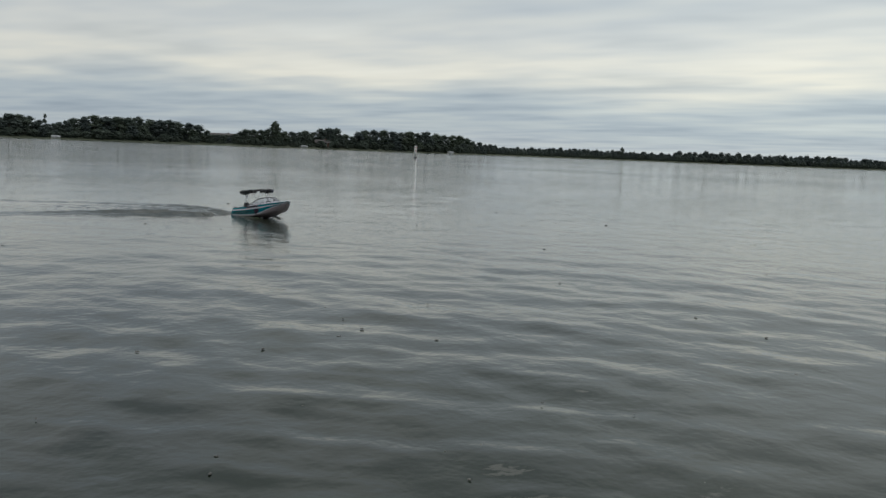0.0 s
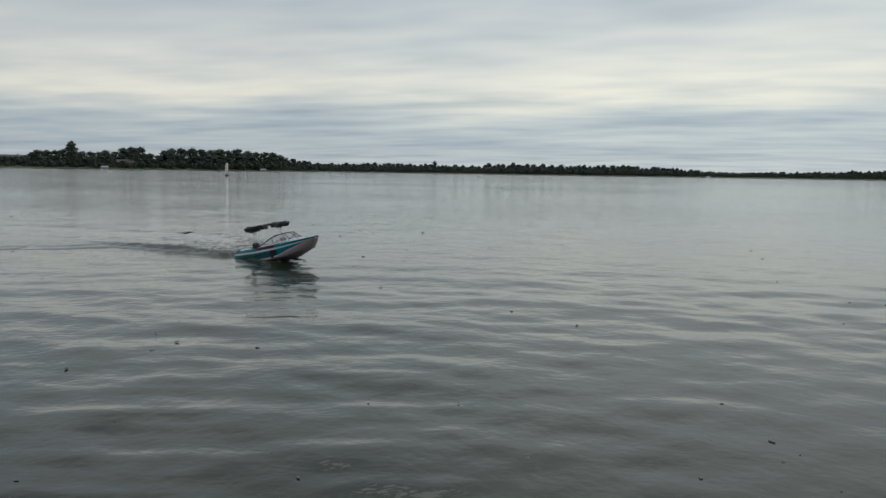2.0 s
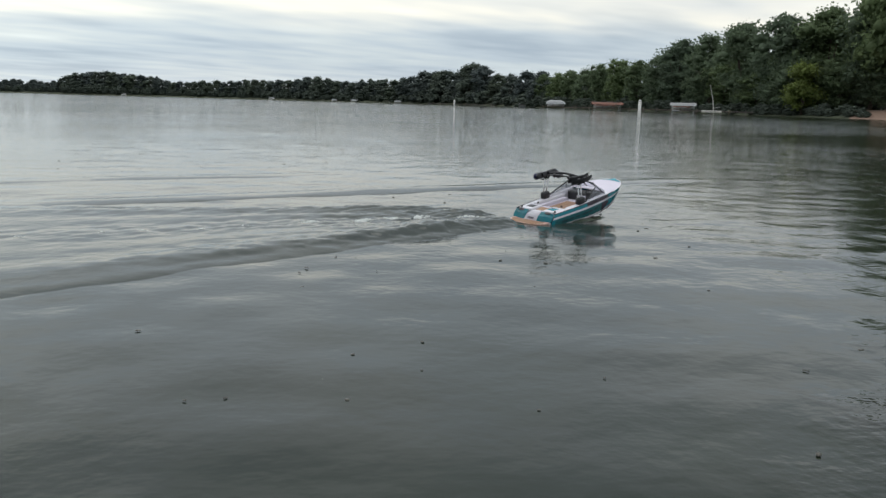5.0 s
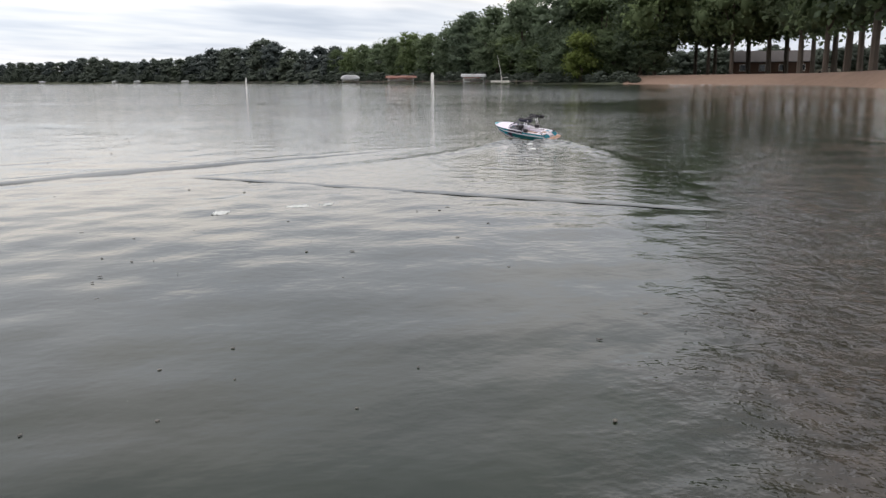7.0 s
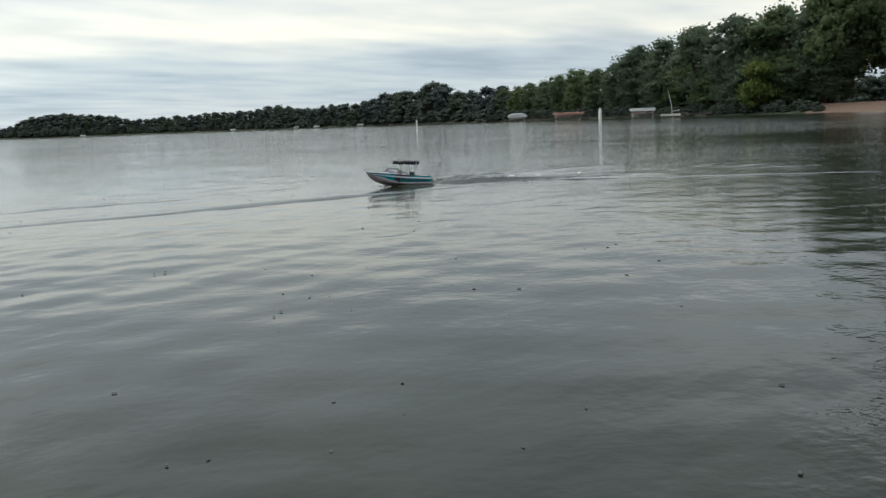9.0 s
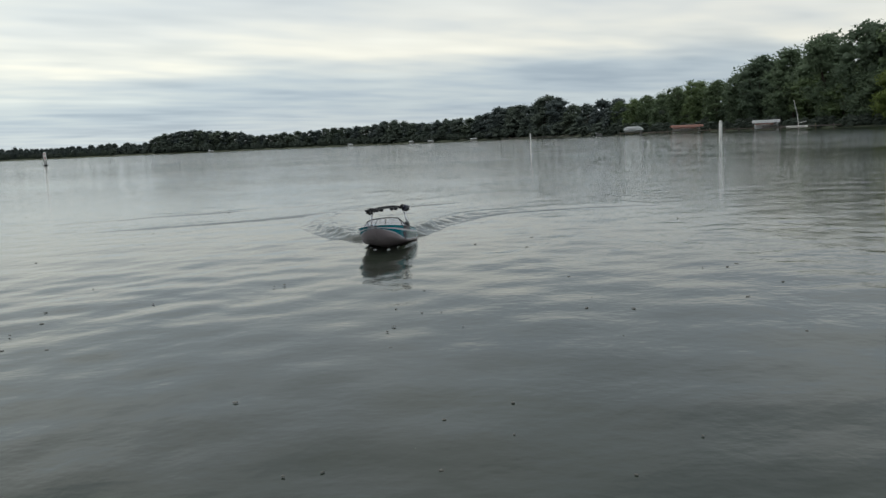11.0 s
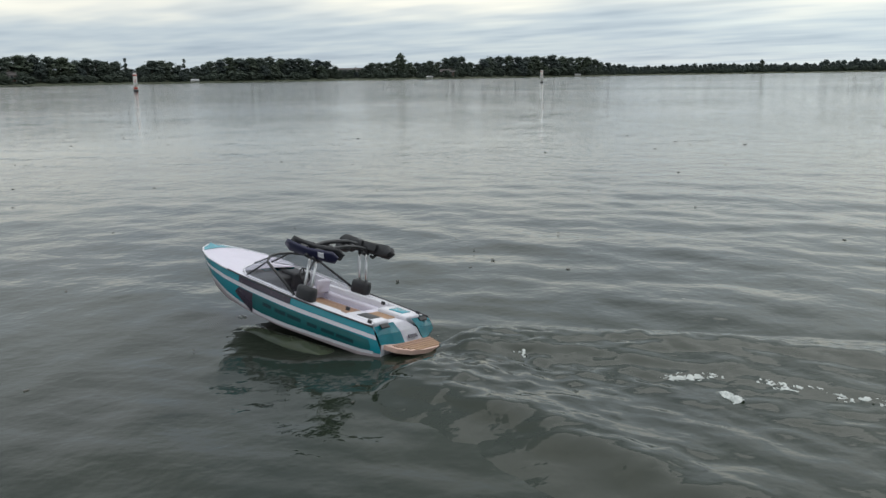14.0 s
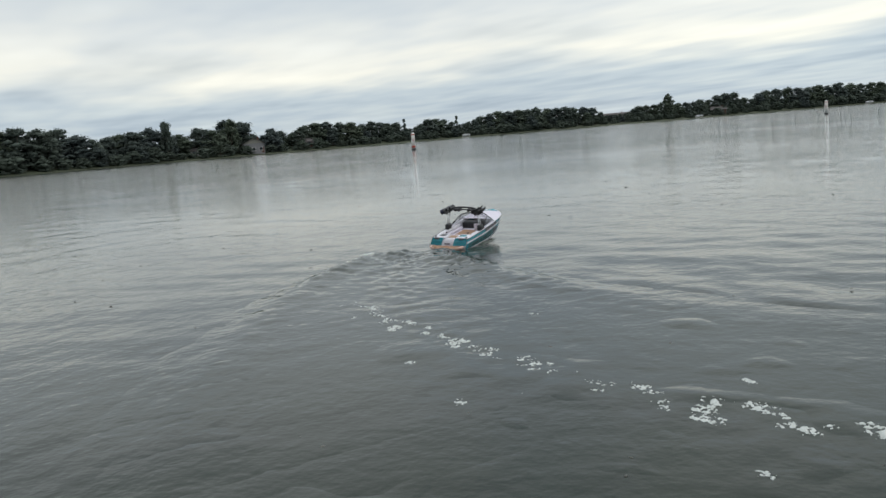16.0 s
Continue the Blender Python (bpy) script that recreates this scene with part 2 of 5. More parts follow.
def mesh_from(name, verts, faces, material, smooth=False, packed=None):
    me = bpy.data.meshes.new(name)
    verts = np.asarray(verts, dtype=np.float32)
    if packed is None:
        sizes = np.array([len(f) for f in faces], dtype=np.int32)
        loops = np.fromiter((i for f in faces for i in f), dtype=np.int32)
    else:
        loops, sizes = packed
    me.vertices.add(len(verts))
    me.vertices.foreach_set("co", verts.ravel())
    me.loops.add(len(loops))
    me.loops.foreach_set("vertex_index", loops)
    me.polygons.add(len(sizes))
    me.polygons.foreach_set("loop_start", np.concatenate([[0], np.cumsum(sizes)[:-1]]).astype(np.int32))
    me.update(calc_edges=True)
    me.materials.append(material)
    if smooth:
        me.polygons.foreach_set("use_smooth", [True] * len(me.polygons))
    return me


def box(bm, lo, hi, m=None, bevel=0.0):
    c = [(a + b) / 2 for a, b in zip(lo, hi)]
    s = [b - a for a, b in zip(lo, hi)]
    vs = bmesh.ops.create_cube(bm, size=1.0, matrix=(m or Matrix()) @ Matrix.Translation(c) @ Matrix.Diagonal((*s, 1)))["verts"]
    if bevel:
        es = list({e for v in vs for e in v.link_edges})
        bmesh.ops.bevel(bm, geom=es, offset=bevel, segments=2, affect="EDGES", profile=0.6)
    return bm


def tube(bm, points, radius, sides=10, close=False):
    """A round bar along points; radius may be one number or one for each point."""
    pts = [Vector(p) for p in points]
    rings = []
    for i, p in enumerate(pts):
        d = (pts[min(i + 1, len(pts) - 1)] - pts[max(i - 1, 0)]).normalized()
        up = Vector((0, 0, 1)) if abs(d.z) < 0.9 else Vector((1, 0, 0))
        a = d.cross(up).normalized()
        b = d.cross(a).normalized()
        r = radius[i] if isinstance(radius, (list, tuple)) else radius
        rings.append([bm.verts.new(p + (a * math.cos(k * math.tau / sides) + b * math.sin(k * math.tau / sides)) * r) for k in range(sides)])
    for r0, r1 in zip(rings, rings[1:]):
        for k in range(sides):
            bm.faces.new((r0[k], r0[(k + 1) % sides], r1[(k + 1) % sides], r1[k]))
    bm.faces.new(rings[0][::-1])
    bm.faces.new(rings[-1])
    return bm


def grid_strip(bm, rows):
    """Quads between rows of points."""
    vs = [[bm.verts.new(p) for p in row] for row in rows]
    for r0, r1 in zip(vs, vs[1:]):
        for k in range(len(r0) - 1):
            if len({tuple(v.co) for v in (r0[k], r0[k + 1], r1[k + 1], r1[k])}) == 4:
                bm.faces.new((r0[k], r0[k + 1], r1[k + 1], r1[k]))
    return bm


def thing(name, label, category, group="", kind="", m=None):
    ob = tagged(new(name), label, category, group, kind)
    ob.empty_display_size = 0.1
    if m is not None:
        ob.matrix_basis = m
    return ob


# ---- lake and land ----
SHORE_AZ = np.array([-180, -150, -135, -118, -100, -85, -70, -60, -45, -30, -21, -10, 0, 8, 15, 22, 30, 38, 42, 48, 60, 180.0])
SHORE_R = np.array([60, 120, 230, 300, 380, 450, 620, 760, 900, 850, 760, 640, 500, 330, 224, 168, 140, 116, 78, 26, 8, 60.0])


def shore_r(az):
    return float(np.interp(az, SHORE_AZ, SHORE_R))


def land_height(x, y):
    """Height of the ground over the lake's level."""
    r = np.hypot(x, y)
    az = np.degrees(np.arctan2(x, y))
    far = r - np.interp(az, SHORE_AZ, SHORE_R)
    wave = 0.05 * np.sin(3.1 * x + 1.7 * y) + 0.035 * np.sin(6.3 * y - 2.2 * x)
    near = np.minimum((0.86 * x - y - 0.55) / 1.319, (x - 0.5 * y + 0.70) / 1.118) + wave * np.clip(r / 3, 0, 1)
    z_far = np.clip(far * 0.10, -2.0, 1.5)
    z_near = np.clip(near * 0.09, -1.2, 0.8)
    return np.maximum(z_far, z_near)


def polar_sheet(name, rings, spokes, height, materials, pick=None):
    ang = np.linspace(-math.pi, math.pi, spokes, endpoint=False)
    rr, aa = np.meshgrid(rings, ang, indexing="ij")
    x, y = rr * np.sin(aa), rr * np.cos(aa)
    z = height(x, y)
    n, k = len(rings), spokes
    verts = np.stack([x, y, z], -1).reshape(-1, 3)
    i, j = np.meshgrid(np.arange(n - 1), np.arange(k), indexing="ij")
    j2 = (j + 1) % k
    faces = np.stack([i * k + j, i * k + j2, (i + 1) * k + j2, (i + 1) * k + j], -1).reshape(-1, 4)[:, ::-1]
    me = bpy.data.meshes.new(name)
    me.vertices.add(len(verts) + 1)
    me.vertices.foreach_set("co", np.vstack([verts, [[0, 0, float(height(np.zeros(1), np.zeros(1))[0])]]]).ravel())
    tris = np.stack([np.full(k, len(verts)), (np.arange(k) + 1) % k, np.arange(k)], -1)
    loops = np.concatenate([faces.ravel(), tris.ravel()])
    me.loops.add(len(loops))
    me.loops.foreach_set("vertex_index", loops.astype(np.int32))
    total = len(faces) + k
    me.polygons.add(total)
    starts = np.concatenate([np.arange(len(faces)) * 4, len(faces) * 4 + np.arange(k) * 3])
    me.polygons.foreach_set("loop_start", starts.astype(np.int32))
    me.polygons.foreach_set("use_smooth", np.ones(total, bool))
    for m in materials:
        me.materials.append(m)
    if pick is not None:
        c = verts[faces].mean(1)
        idx = np.concatenate([pick(c[:, 0], c[:, 1]), np.zeros(k, int)])
        me.polygons.foreach_set("material_index", idx.astype(np.int32))
    me.update(calc_edges=True)
    me.validate()
    return new(name, me)


def wave_height(x, y):
    """Low, crossing swells left by the boat's own rounds; they die out with distance."""
    r = np.hypot(x, y)
    z = np.zeros_like(x)
    rng = np.random.default_rng(4)
    for k in range(34):
        wl = 0.13 * 1.19 ** (k % 13)
        th = rng.normal(radians(125), 0.75) if k % 2 else rng.uniform(0, math.tau)
        ph = rng.uniform(0, math.tau)
        kx, ky = math.cos(th) * math.tau / wl, math.sin(th) * math.tau / wl
        bend = 0.6 * np.sin(0.8 * x + 0.5 * y + ph) + 0.5 * np.sin(1.7 * x - 1.3 * y + 3 * ph)
        amp = 0.0021 * wl ** 0.75 * np.clip(1 - r * 0.0095 / wl, 0, 1)
        gate = np.clip(0.10 + 1.05 * np.sin(0.8 * x * math.cos(ph) + 0.8 * y * math.sin(ph) + 2 * ph + 1.2 * np.sin(0.7 * y + ph)), 0.02, 1.15)
        z += amp * gate * np.sin(kx * x + ky * y + bend * 2 + ph)
    # chop where the waves run up the shallows beside the shore
    chop = np.clip((1.45 * x - y + 0.35) / 0.6, 0, 1) * np.clip((y + 0.3) / 0.6, 0, 1) * np.clip(1 - r / 9, 0, 1)
    for k in range(12):
        wl = 0.07 * 1.16 ** k
        th, ph = rng.normal(radians(-30), 0.8), rng.uniform(0, math.tau)
        z += 0.011 * wl * chop * np.clip(1 - r * 0.02 / wl, 0, 1) * np.sin((math.cos(th) * x + math.sin(th) * y) * math.tau / wl + 1.5 * np.sin(3.1 * x - 2.3 * y + ph) + ph)
    return z * np.exp(-r / 26)


def build_lake():
    rings = [0.4]
    while rings[-1] < 40:
        rings.append(rings[-1] * 1.0105)
    while rings[-1] < 4500:
        rings.append(rings[-1] * 1.09)
    lake = polar_sheet("water", np.array(rings), 620, wave_height, [WATER])
    tagged(lake, "calm grey-green lake water with low ripples under cloud", "water", kind="structure")

    rings = [0.3]
    while rings[-1] < 12:
        rings.append(rings[-1] * 1.03)
    while rings[-1] < 1400:
        rings.append(rings[-1] * 1.022)
    rings += [2000, 3000, 4500]

    def rough(x, y):
        r = np.hypot(x, y)
        z = land_height(x, y)
        lump = 0.006 * np.sin(31 * x + 7 * y) * np.sin(27 * y - 9 * x) + 0.004 * np.sin(71 * x) * np.sin(64 * y + 20 * x)
        return z + lump * np.clip(1 - r / 8, 0, 1)

    def pick(x, y):
        r = np.hypot(x, y)
        az = np.degrees(np.arctan2(x, y))
        far = r - np.interp(az, SHORE_AZ, SHORE_R)
        sand = (az > 27.5 + 0.4 * np.sin(r * 0.7)) & (az < 75) & (r > 15) & (far < 30)
        return np.where(r < 15, 0, np.where(sand, 1, 2))

    ground = polar_sheet("ground", np.array(rings), 540, rough, [SHINGLE, SAND, GRASS], pick)
    tagged(ground, "wet shingle shore with a sandy beach and grassy banks", "ground", kind="structure")
    return ground


ground = build_lake()


def ground_z(x, y):
    return float(land_height(np.array([x]), np.array([y]))[0])


# ---- trees ----


def leaf_quads(rng, centres, radii, count, size, squash=0.8):
    """Many small leaf sprays on the outside of the given clumps."""
    k = rng.integers(0, len(centres), count)
    d = rng.normal(size=(count, 3))
    d /= np.linalg.norm(d, axis=1)[:, None]
    p = centres[k] + d * (radii[k] * (0.60 + 0.80 * rng.uniform(0, 1, count) ** 1.2))[:, None] * np.array([1, 1, squash])
    u = rng.normal(size=(count, 3))
    u /= np.linalg.norm(u, axis=1)[:, None]
    v = np.cross(u, rng.normal(size=(count, 3)))
    v /= np.linalg.norm(v, axis=1)[:, None]
    s = (size * rng.uniform(0.5, 1.4, count))[:, None]
    quad = np.stack([p - u * s, p + v * s * 0.6, p + u * s, p - v * s * 0.6], 1)
    return quad.reshape(-1, 3), np.arange(count * 4).reshape(-1, 4)


def crown_mesh(seed, lo, width, clumps, leaves, size, shape, material, core=0.6):
    """A crown one metre high tree: from lo to 1, of uneven clumps with gaps."""
    rng = np.random.default_rng(seed)
    cs, rs = [], []
    for i in range(clumps):
        f = rng.uniform(0, 1)
        if shape == "round":
            env = math.sqrt(max(0.02, 1 - (2 * f - 0.95) ** 2))
        elif shape == "spire":
            env = (1 - f) * 0.9 + 0.12
        elif shape == "vase":
            env = 0.35 + 0.65 * math.sin(min(f * 1.25, 1) * math.pi * 0.62)
        else:
            env = math.sqrt(max(0.05, 1 - (1.3 * f - 0.3) ** 2))
        a, q = rng.uniform(0, math.tau), math.sqrt(rng.uniform(0, 1)) * 0.66
        r = rng.uniform(0.07, 0.16) * min(1.0, (44 / clumps) ** 0.5) * (0.7 if shape == "spire" else 1.0) * (0.7 + width)
        z = lo + r * 0.6 + f * (1 - lo - 1.3 * r)
        cs.append((math.cos(a) * q * env * width, math.sin(a) * q * env * width, z))
        rs.append(r)
    cs, rs = np.array(cs), np.array(rs)
    verts, faces = leaf_quads(rng, cs, rs, leaves, size)
    bm = bmesh.new()
    for c, r in zip(cs, rs):
        ico = bmesh.ops.create_icosphere(bm, subdivisions=1, radius=r * core, matrix=Matrix.Translation(c))["verts"]
        for v in ico:
            v.co += Vector(rng.normal(size=3)) * r * 0.12
    bm.verts.ensure_lookup_table()
    core_v = np.array([v.co[:] for v in bm.verts])
    core_f = [[v.index for v in f.verts] for f in bm.faces]
    bm.free()
    n = len(verts)
    return mesh_from("crown", np.vstack([verts, core_v]), [tuple(f) for f in faces] + [tuple(i + n for i in f) for f in core_f], material), cs


def make_tree(name, label, seed, lo=0.12, width=0.36, clumps=22, leaves=700, size=0.035, shape="round", material=None, trunk=0.022, core=0.6):
    tree = thing(name, label, "tree")
    me, cs = crown_mesh(seed, lo, width, clumps, leaves, size, shape, material or LEAF_FAR, core)
    rng = random.Random(seed)
    bm = bmesh.new()
    lean = [rng.uniform(-0.02, 0.02) for _ in range(2)]
    top = min(0.8, lo + 0.5)
    stem = [(lean[0] * z / top, lean[1] * z / top, z - 0.04) for z in (0, 0.06, lo + 0.05, (lo + top) / 2, top)]
    tube(bm, stem, [trunk * 1.35, trunk, trunk * 0.85, trunk * 0.6, trunk * 0.25], 7)
    for c in cs[: 7]:
        z0 = max(0.08, min(lo + 0.05, c[2] - 0.12))
        tube(bm, [(0, 0, z0), (c[0] * 0.45, c[1] * 0.45, (z0 + c[2]) / 2 - 0.01), tuple(c)], [trunk * 0.5, trunk * 0.35, trunk * 0.14], 5)
    part("trunk", bm, BARK, tree)
    crown = new("crown", me)
    crown.parent = tree
    return tree


FAR_TREES = [make_tree("broadleaf_tree", "dark green broadleaf tree on the far bank", 11 + k, lo=0.0, width=w, clumps=c * 2, leaves=2000, size=0.024, shape=s, core=0.62)
             for k, (w, c, s) in enumerate([(0.42, 44, "round"), (0.36, 40, "dome"), (0.46, 48, "dome"), (0.32, 36, "round"), (0.40, 42, "dome")])]
SPIRE_TREES = [make_tree("poplar_tree", "narrow dark poplar on the far bank", 31 + k, lo=0.03, width=0.17, clumps=20, leaves=520, size=0.024, shape="spire", core=0.8) for k in range(2)]
NEAR_TREES = [make_tree("cottonwood_tree", "tall green cottonwood at the water's edge", 51 + k, lo=lo, width=w, clumps=c + 40, leaves=5200, size=0.0165, shape=s, material=LEAF_NEAR, trunk=0.017, core=0.5)
              for k, (lo, w, c, s) in enumerate([(0.05, 0.34, 46, "round"), (0.08, 0.40, 52, "dome"), (0.06, 0.30, 44, "vase"), (0.05, 0.38, 50, "round")])]
PARK_TREES = [make_tree("park_tree", "tall tree with a bare trunk on the sandy beach", 71 + k, lo=0.21, width=0.42, clumps=80, leaves=4600, size=0.017, shape=s, material=LEAF_NEAR, trunk=0.016, core=0.5)
              for k, s in enumerate(["dome", "round", "vase"])]
used_trees = set()


def plant(kinds, az, r, height, spread, rng, group):
    src = rng.choice(kinds)
    p = bearing(az) * r
    m = Matrix.Translation((p.x, p.y, ground_z(p.x, p.y) - 0.1)) @ Matrix.Rotation(rng.uniform(0, 6.28), 4, "Z") @ Matrix.Diagonal((height * spread, height * spread, height, 1))
    if src.name not in used_trees:
        used_trees.add(src.name)
        src.matrix_basis = m
        src["group"] = group
        return src
    ob = copy_thing(src, m @ Matrix.Diagonal([1 / v for v in src.scale] + [1]))
    ob["group"] = group
    return ob


# bearing and height in degrees of the tree line
LINE_WEST = ((-131, 2.2), (-127.2, 2.29), (-124.4, 2.26), (-122.6, 1.67), (-121.3, 1.50), (-119.6, 1.90), (-118.6, 1.9), (-116.9, 1.3),
             (-116.4, 0.5), (-115.9, 1.70), (-114.9, 1.62), (-114.5, 1.9), (-113.0, 1.94), (-112.7, 0.45), (-111.1, 1.36), (-109.9, 0.96),
             (-108.5, 1.45), (-104.8, 1.23), (-102.9, 1.1), (-101.8, 0.55), (-100.6, 1.20), (-99.4, 1.1), (-98.5, 0.6), (-96.8, 1.25), (-91.5, 1.22),
             (-89.7, 1.05), (-89.0, 0.5), (-87.6, 0.5), (-86.8, 0.88), (-85.8, 0.9), (-83.6, 0.88), (-82.3, 0.9), (-82.0, 1.18), (-80.8, 1.22), (-80.0, 0.60), (-79.3, 1.10))
LINE_NORTH = ((-76.2, 1.16), (-73.4, 1.07), (-71.2, 0.84), (-69.7, 0.47), (-67.0, 0.55), (-63.7, 0.54), (-60.0, 0.52), (-58.6, 0.41), (-58.2, 0.66),
              (-54.3, 0.62), (-49.2, 0.60), (-46.7, 0.54), (-42.9, 0.27), (-39.2, 0.34), (-31.9, 0.55), (-31.1, 0.72), (-28.4, 0.58), (-22.5, 0.72))
LINE_EAST = ((-21.6, 1.1), (-19.1, 1.22), (-17.3, 1.1), (-15.8, 0.80), (-12.1, 0.93), (-8.3, 1.15), (-6.4, 1.38), (-5.0, 1.05), (-0.9, 1.30), (0.2, 1.7),
             (1.7, 2.05), (2.5, 1.66), (3.4, 2.2), (4.3, 2.44), (5.1, 2.1), (5.4, 1.75), (7.0, 1.80), (9.7, 2.35), (12.0, 2.85), (14.0, 3.2), (16.6, 3.8),
             (17.4, 4.7), (19.6, 5.4), (23.0, 6.25), (26.2, 6.4), (28.4, 7.2), (31, 8.2), (36, 9.5), (45, 11), (60, 12))
LINE_AZ, LINE_EL = np.array(LINE_WEST + LINE_NORTH + LINE_EAST).T


def plant_far_banks():
    rng = random.Random(5)
    woods, shrubs = [], []
    az = -130.0
    while az < 8.5:
        r = shore_r(az) * 1.02 + rng.uniform(4, 16)
        el = float(np.interp(az, LINE_AZ, LINE_EL))
        h = r * math.tan(radians(el)) * (rng.uniform(1.0, 1.14) if az < -72 or az > -22 else rng.uniform(0.85, 1.2)) + 0.1
        step = max(2.6, min(7.0, h * 0.50)) / r
        if -72 < az < -22.2:
            woods.append((az, r, h, rng.uniform(1.2, 1.6)))
            woods.append((az + degrees_of(step) * 0.5, r - 5, h * rng.uniform(0.5, 0.75), 1.9))
        elif h > 2.2:
            plant(FAR_TREES, az, r, max(h, 3.0), rng.uniform(1.35, 1.9), rng, "trees on the far bank")
            if rng.random() < 0.5:
                plant(FAR_TREES, az + degrees_of(step) * 0.4, r + rng.uniform(-6, -2), h * rng.uniform(0.5, 0.75), rng.uniform(1.4, 1.9), rng, "trees on the far bank")
        shrubs.append((az + rng.uniform(-0.2, 0.2), shore_r(az) * 1.012 + 3, max(1.2, h * rng.uniform(0.28, 0.5)), rng.uniform(2.0, 2.8)))
        shrubs.append((az + degrees_of(step) * 0.5, shore_r(az) * 1.02 + 24, max(1.6, h * rng.uniform(0.45, 0.62)), rng.uniform(2.0, 2.8)))
        az += degrees_of(step) * rng.uniform(0.8, 1.1)
    for k in range(64):  # brush under the trees of the east bank
        a = 7.5 + 0.33 * k + rng.uniform(-0.1, 0.1)
        shrubs.append((a, shore_r(a) + rng.uniform(2, 6), rng.uniform(1.2, 2.6) * shore_r(a) / 170, rng.uniform(1.6, 2.4)))
        shrubs.append((a + 0.15, shore_r(a) + rng.uniform(26, 34), rng.uniform(4.5, 6.5) * shore_r(a) / 170, rng.uniform(1.4, 1.9)))
    for k in range(46):  # hedge behind the beach
        a = 28.0 + 0.5 * k + rng.uniform(-0.2, 0.2)
        shrubs.append((a, shore_r(a) + rng.uniform(90, 118), rng.uniform(5.0, 8.0), rng.uniform(1.3, 1.8)))
    # the most distant woods, too far to tell the trees apart
    crowns = []
    for k, shape in enumerate(("round", "dome", "dome", "round", "dome")):
        me = crown_mesh(140 + k, 0.0, 0.40, 44, 330, 0.046, shape, LEAF_FAR, 0.68)[0]
        co = np.empty(len(me.vertices) * 3)
        me.vertices.foreach_get("co", co)
        loops = np.empty(len(me.loops), dtype=np.int32)
        me.loops.foreach_get("vertex_index", loops)
        sizes = np.empty(len(me.polygons), dtype=np.int32)
        me.polygons.foreach_get("loop_total", sizes)
        crowns.append((co.reshape(-1, 3), loops, sizes))
    for name, label, category, spots in (("distant_woods", "dark distant woods along the far bank of the lake", "woods", woods),
                                         ("bank_shrubs", "dark undergrowth under the trees on the far bank", "shrubs", shrubs)):
        vs, ls, ss, n = [], [], [], 0
        for a, r, h, spread in spots:
            co, loops, sizes = rng.choice(crowns)
            p = bearing(a) * r
            vs.append(co * np.array([h * spread, h * spread, h]) + np.array([p.x, p.y, ground_z(p.x, p.y) - 0.08 * h - 0.1]))
            ls.append(loops + n)
            ss.append(sizes)
            n += len(co)
        tagged(new(name, mesh_from(name, np.vstack(vs), (), LEAF_FAR, packed=(np.concatenate(ls).astype(np.int32), np.concatenate(ss)))), label, category, kind="stuff")
    # single trees that stand out of the line
    for a, el, kinds, spread in ((-117.8, 2.4, FAR_TREES[4:5], 0.75), (-113.75, 2.28, FAR_TREES[:1], 1.0), (-115.3, 1.75, FAR_TREES[1:2], 0.9), (-102.3, 1.42, SPIRE_TREES, 0.8),
                                 (-98.8, 1.33, SPIRE_TREES, 0.8), (-84.9, 1.53, FAR_TREES[:1], 0.95), (-81.3, 1.22, FAR_TREES[4:5], 1.1), (-79.0, 1.12, FAR_TREES[1:2], 1.0),
                                 (-61.8, 0.76, FAR_TREES[3:4], 1.0), (-49.2, 0.68, FAR_TREES[3:4], 1.0), (-20.9, 1.22, FAR_TREES[2:3], 1.1), (-18.9, 1.26, FAR_TREES[2:3], 1.1), (-16.6, 1.2, FAR_TREES[3:4], 0.8),
                                 (1.5, 2.05, FAR_TREES[1:2], 1.0), (4.4, 2.45, FAR_TREES[:1], 1.0), (-6.5, 1.4, FAR_TREES[2:3], 1.2)):
        r = shore_r(a) * 1.02 + 6
        plant(kinds, a, r, r * math.tan(radians(el)), spread, rng, "trees on the far bank")
    for k in range(6):
        a = -3.6 + 0.55 * k
        r = shore_r(a) * 1.02 + 18
        plant(SPIRE_TREES, a, r, r * math.tan(radians(1.38 + 0.06 * (k % 2))), 1.0, rng, "trees on the far bank")


def degrees_of(a):
    return a * 180 / math.pi


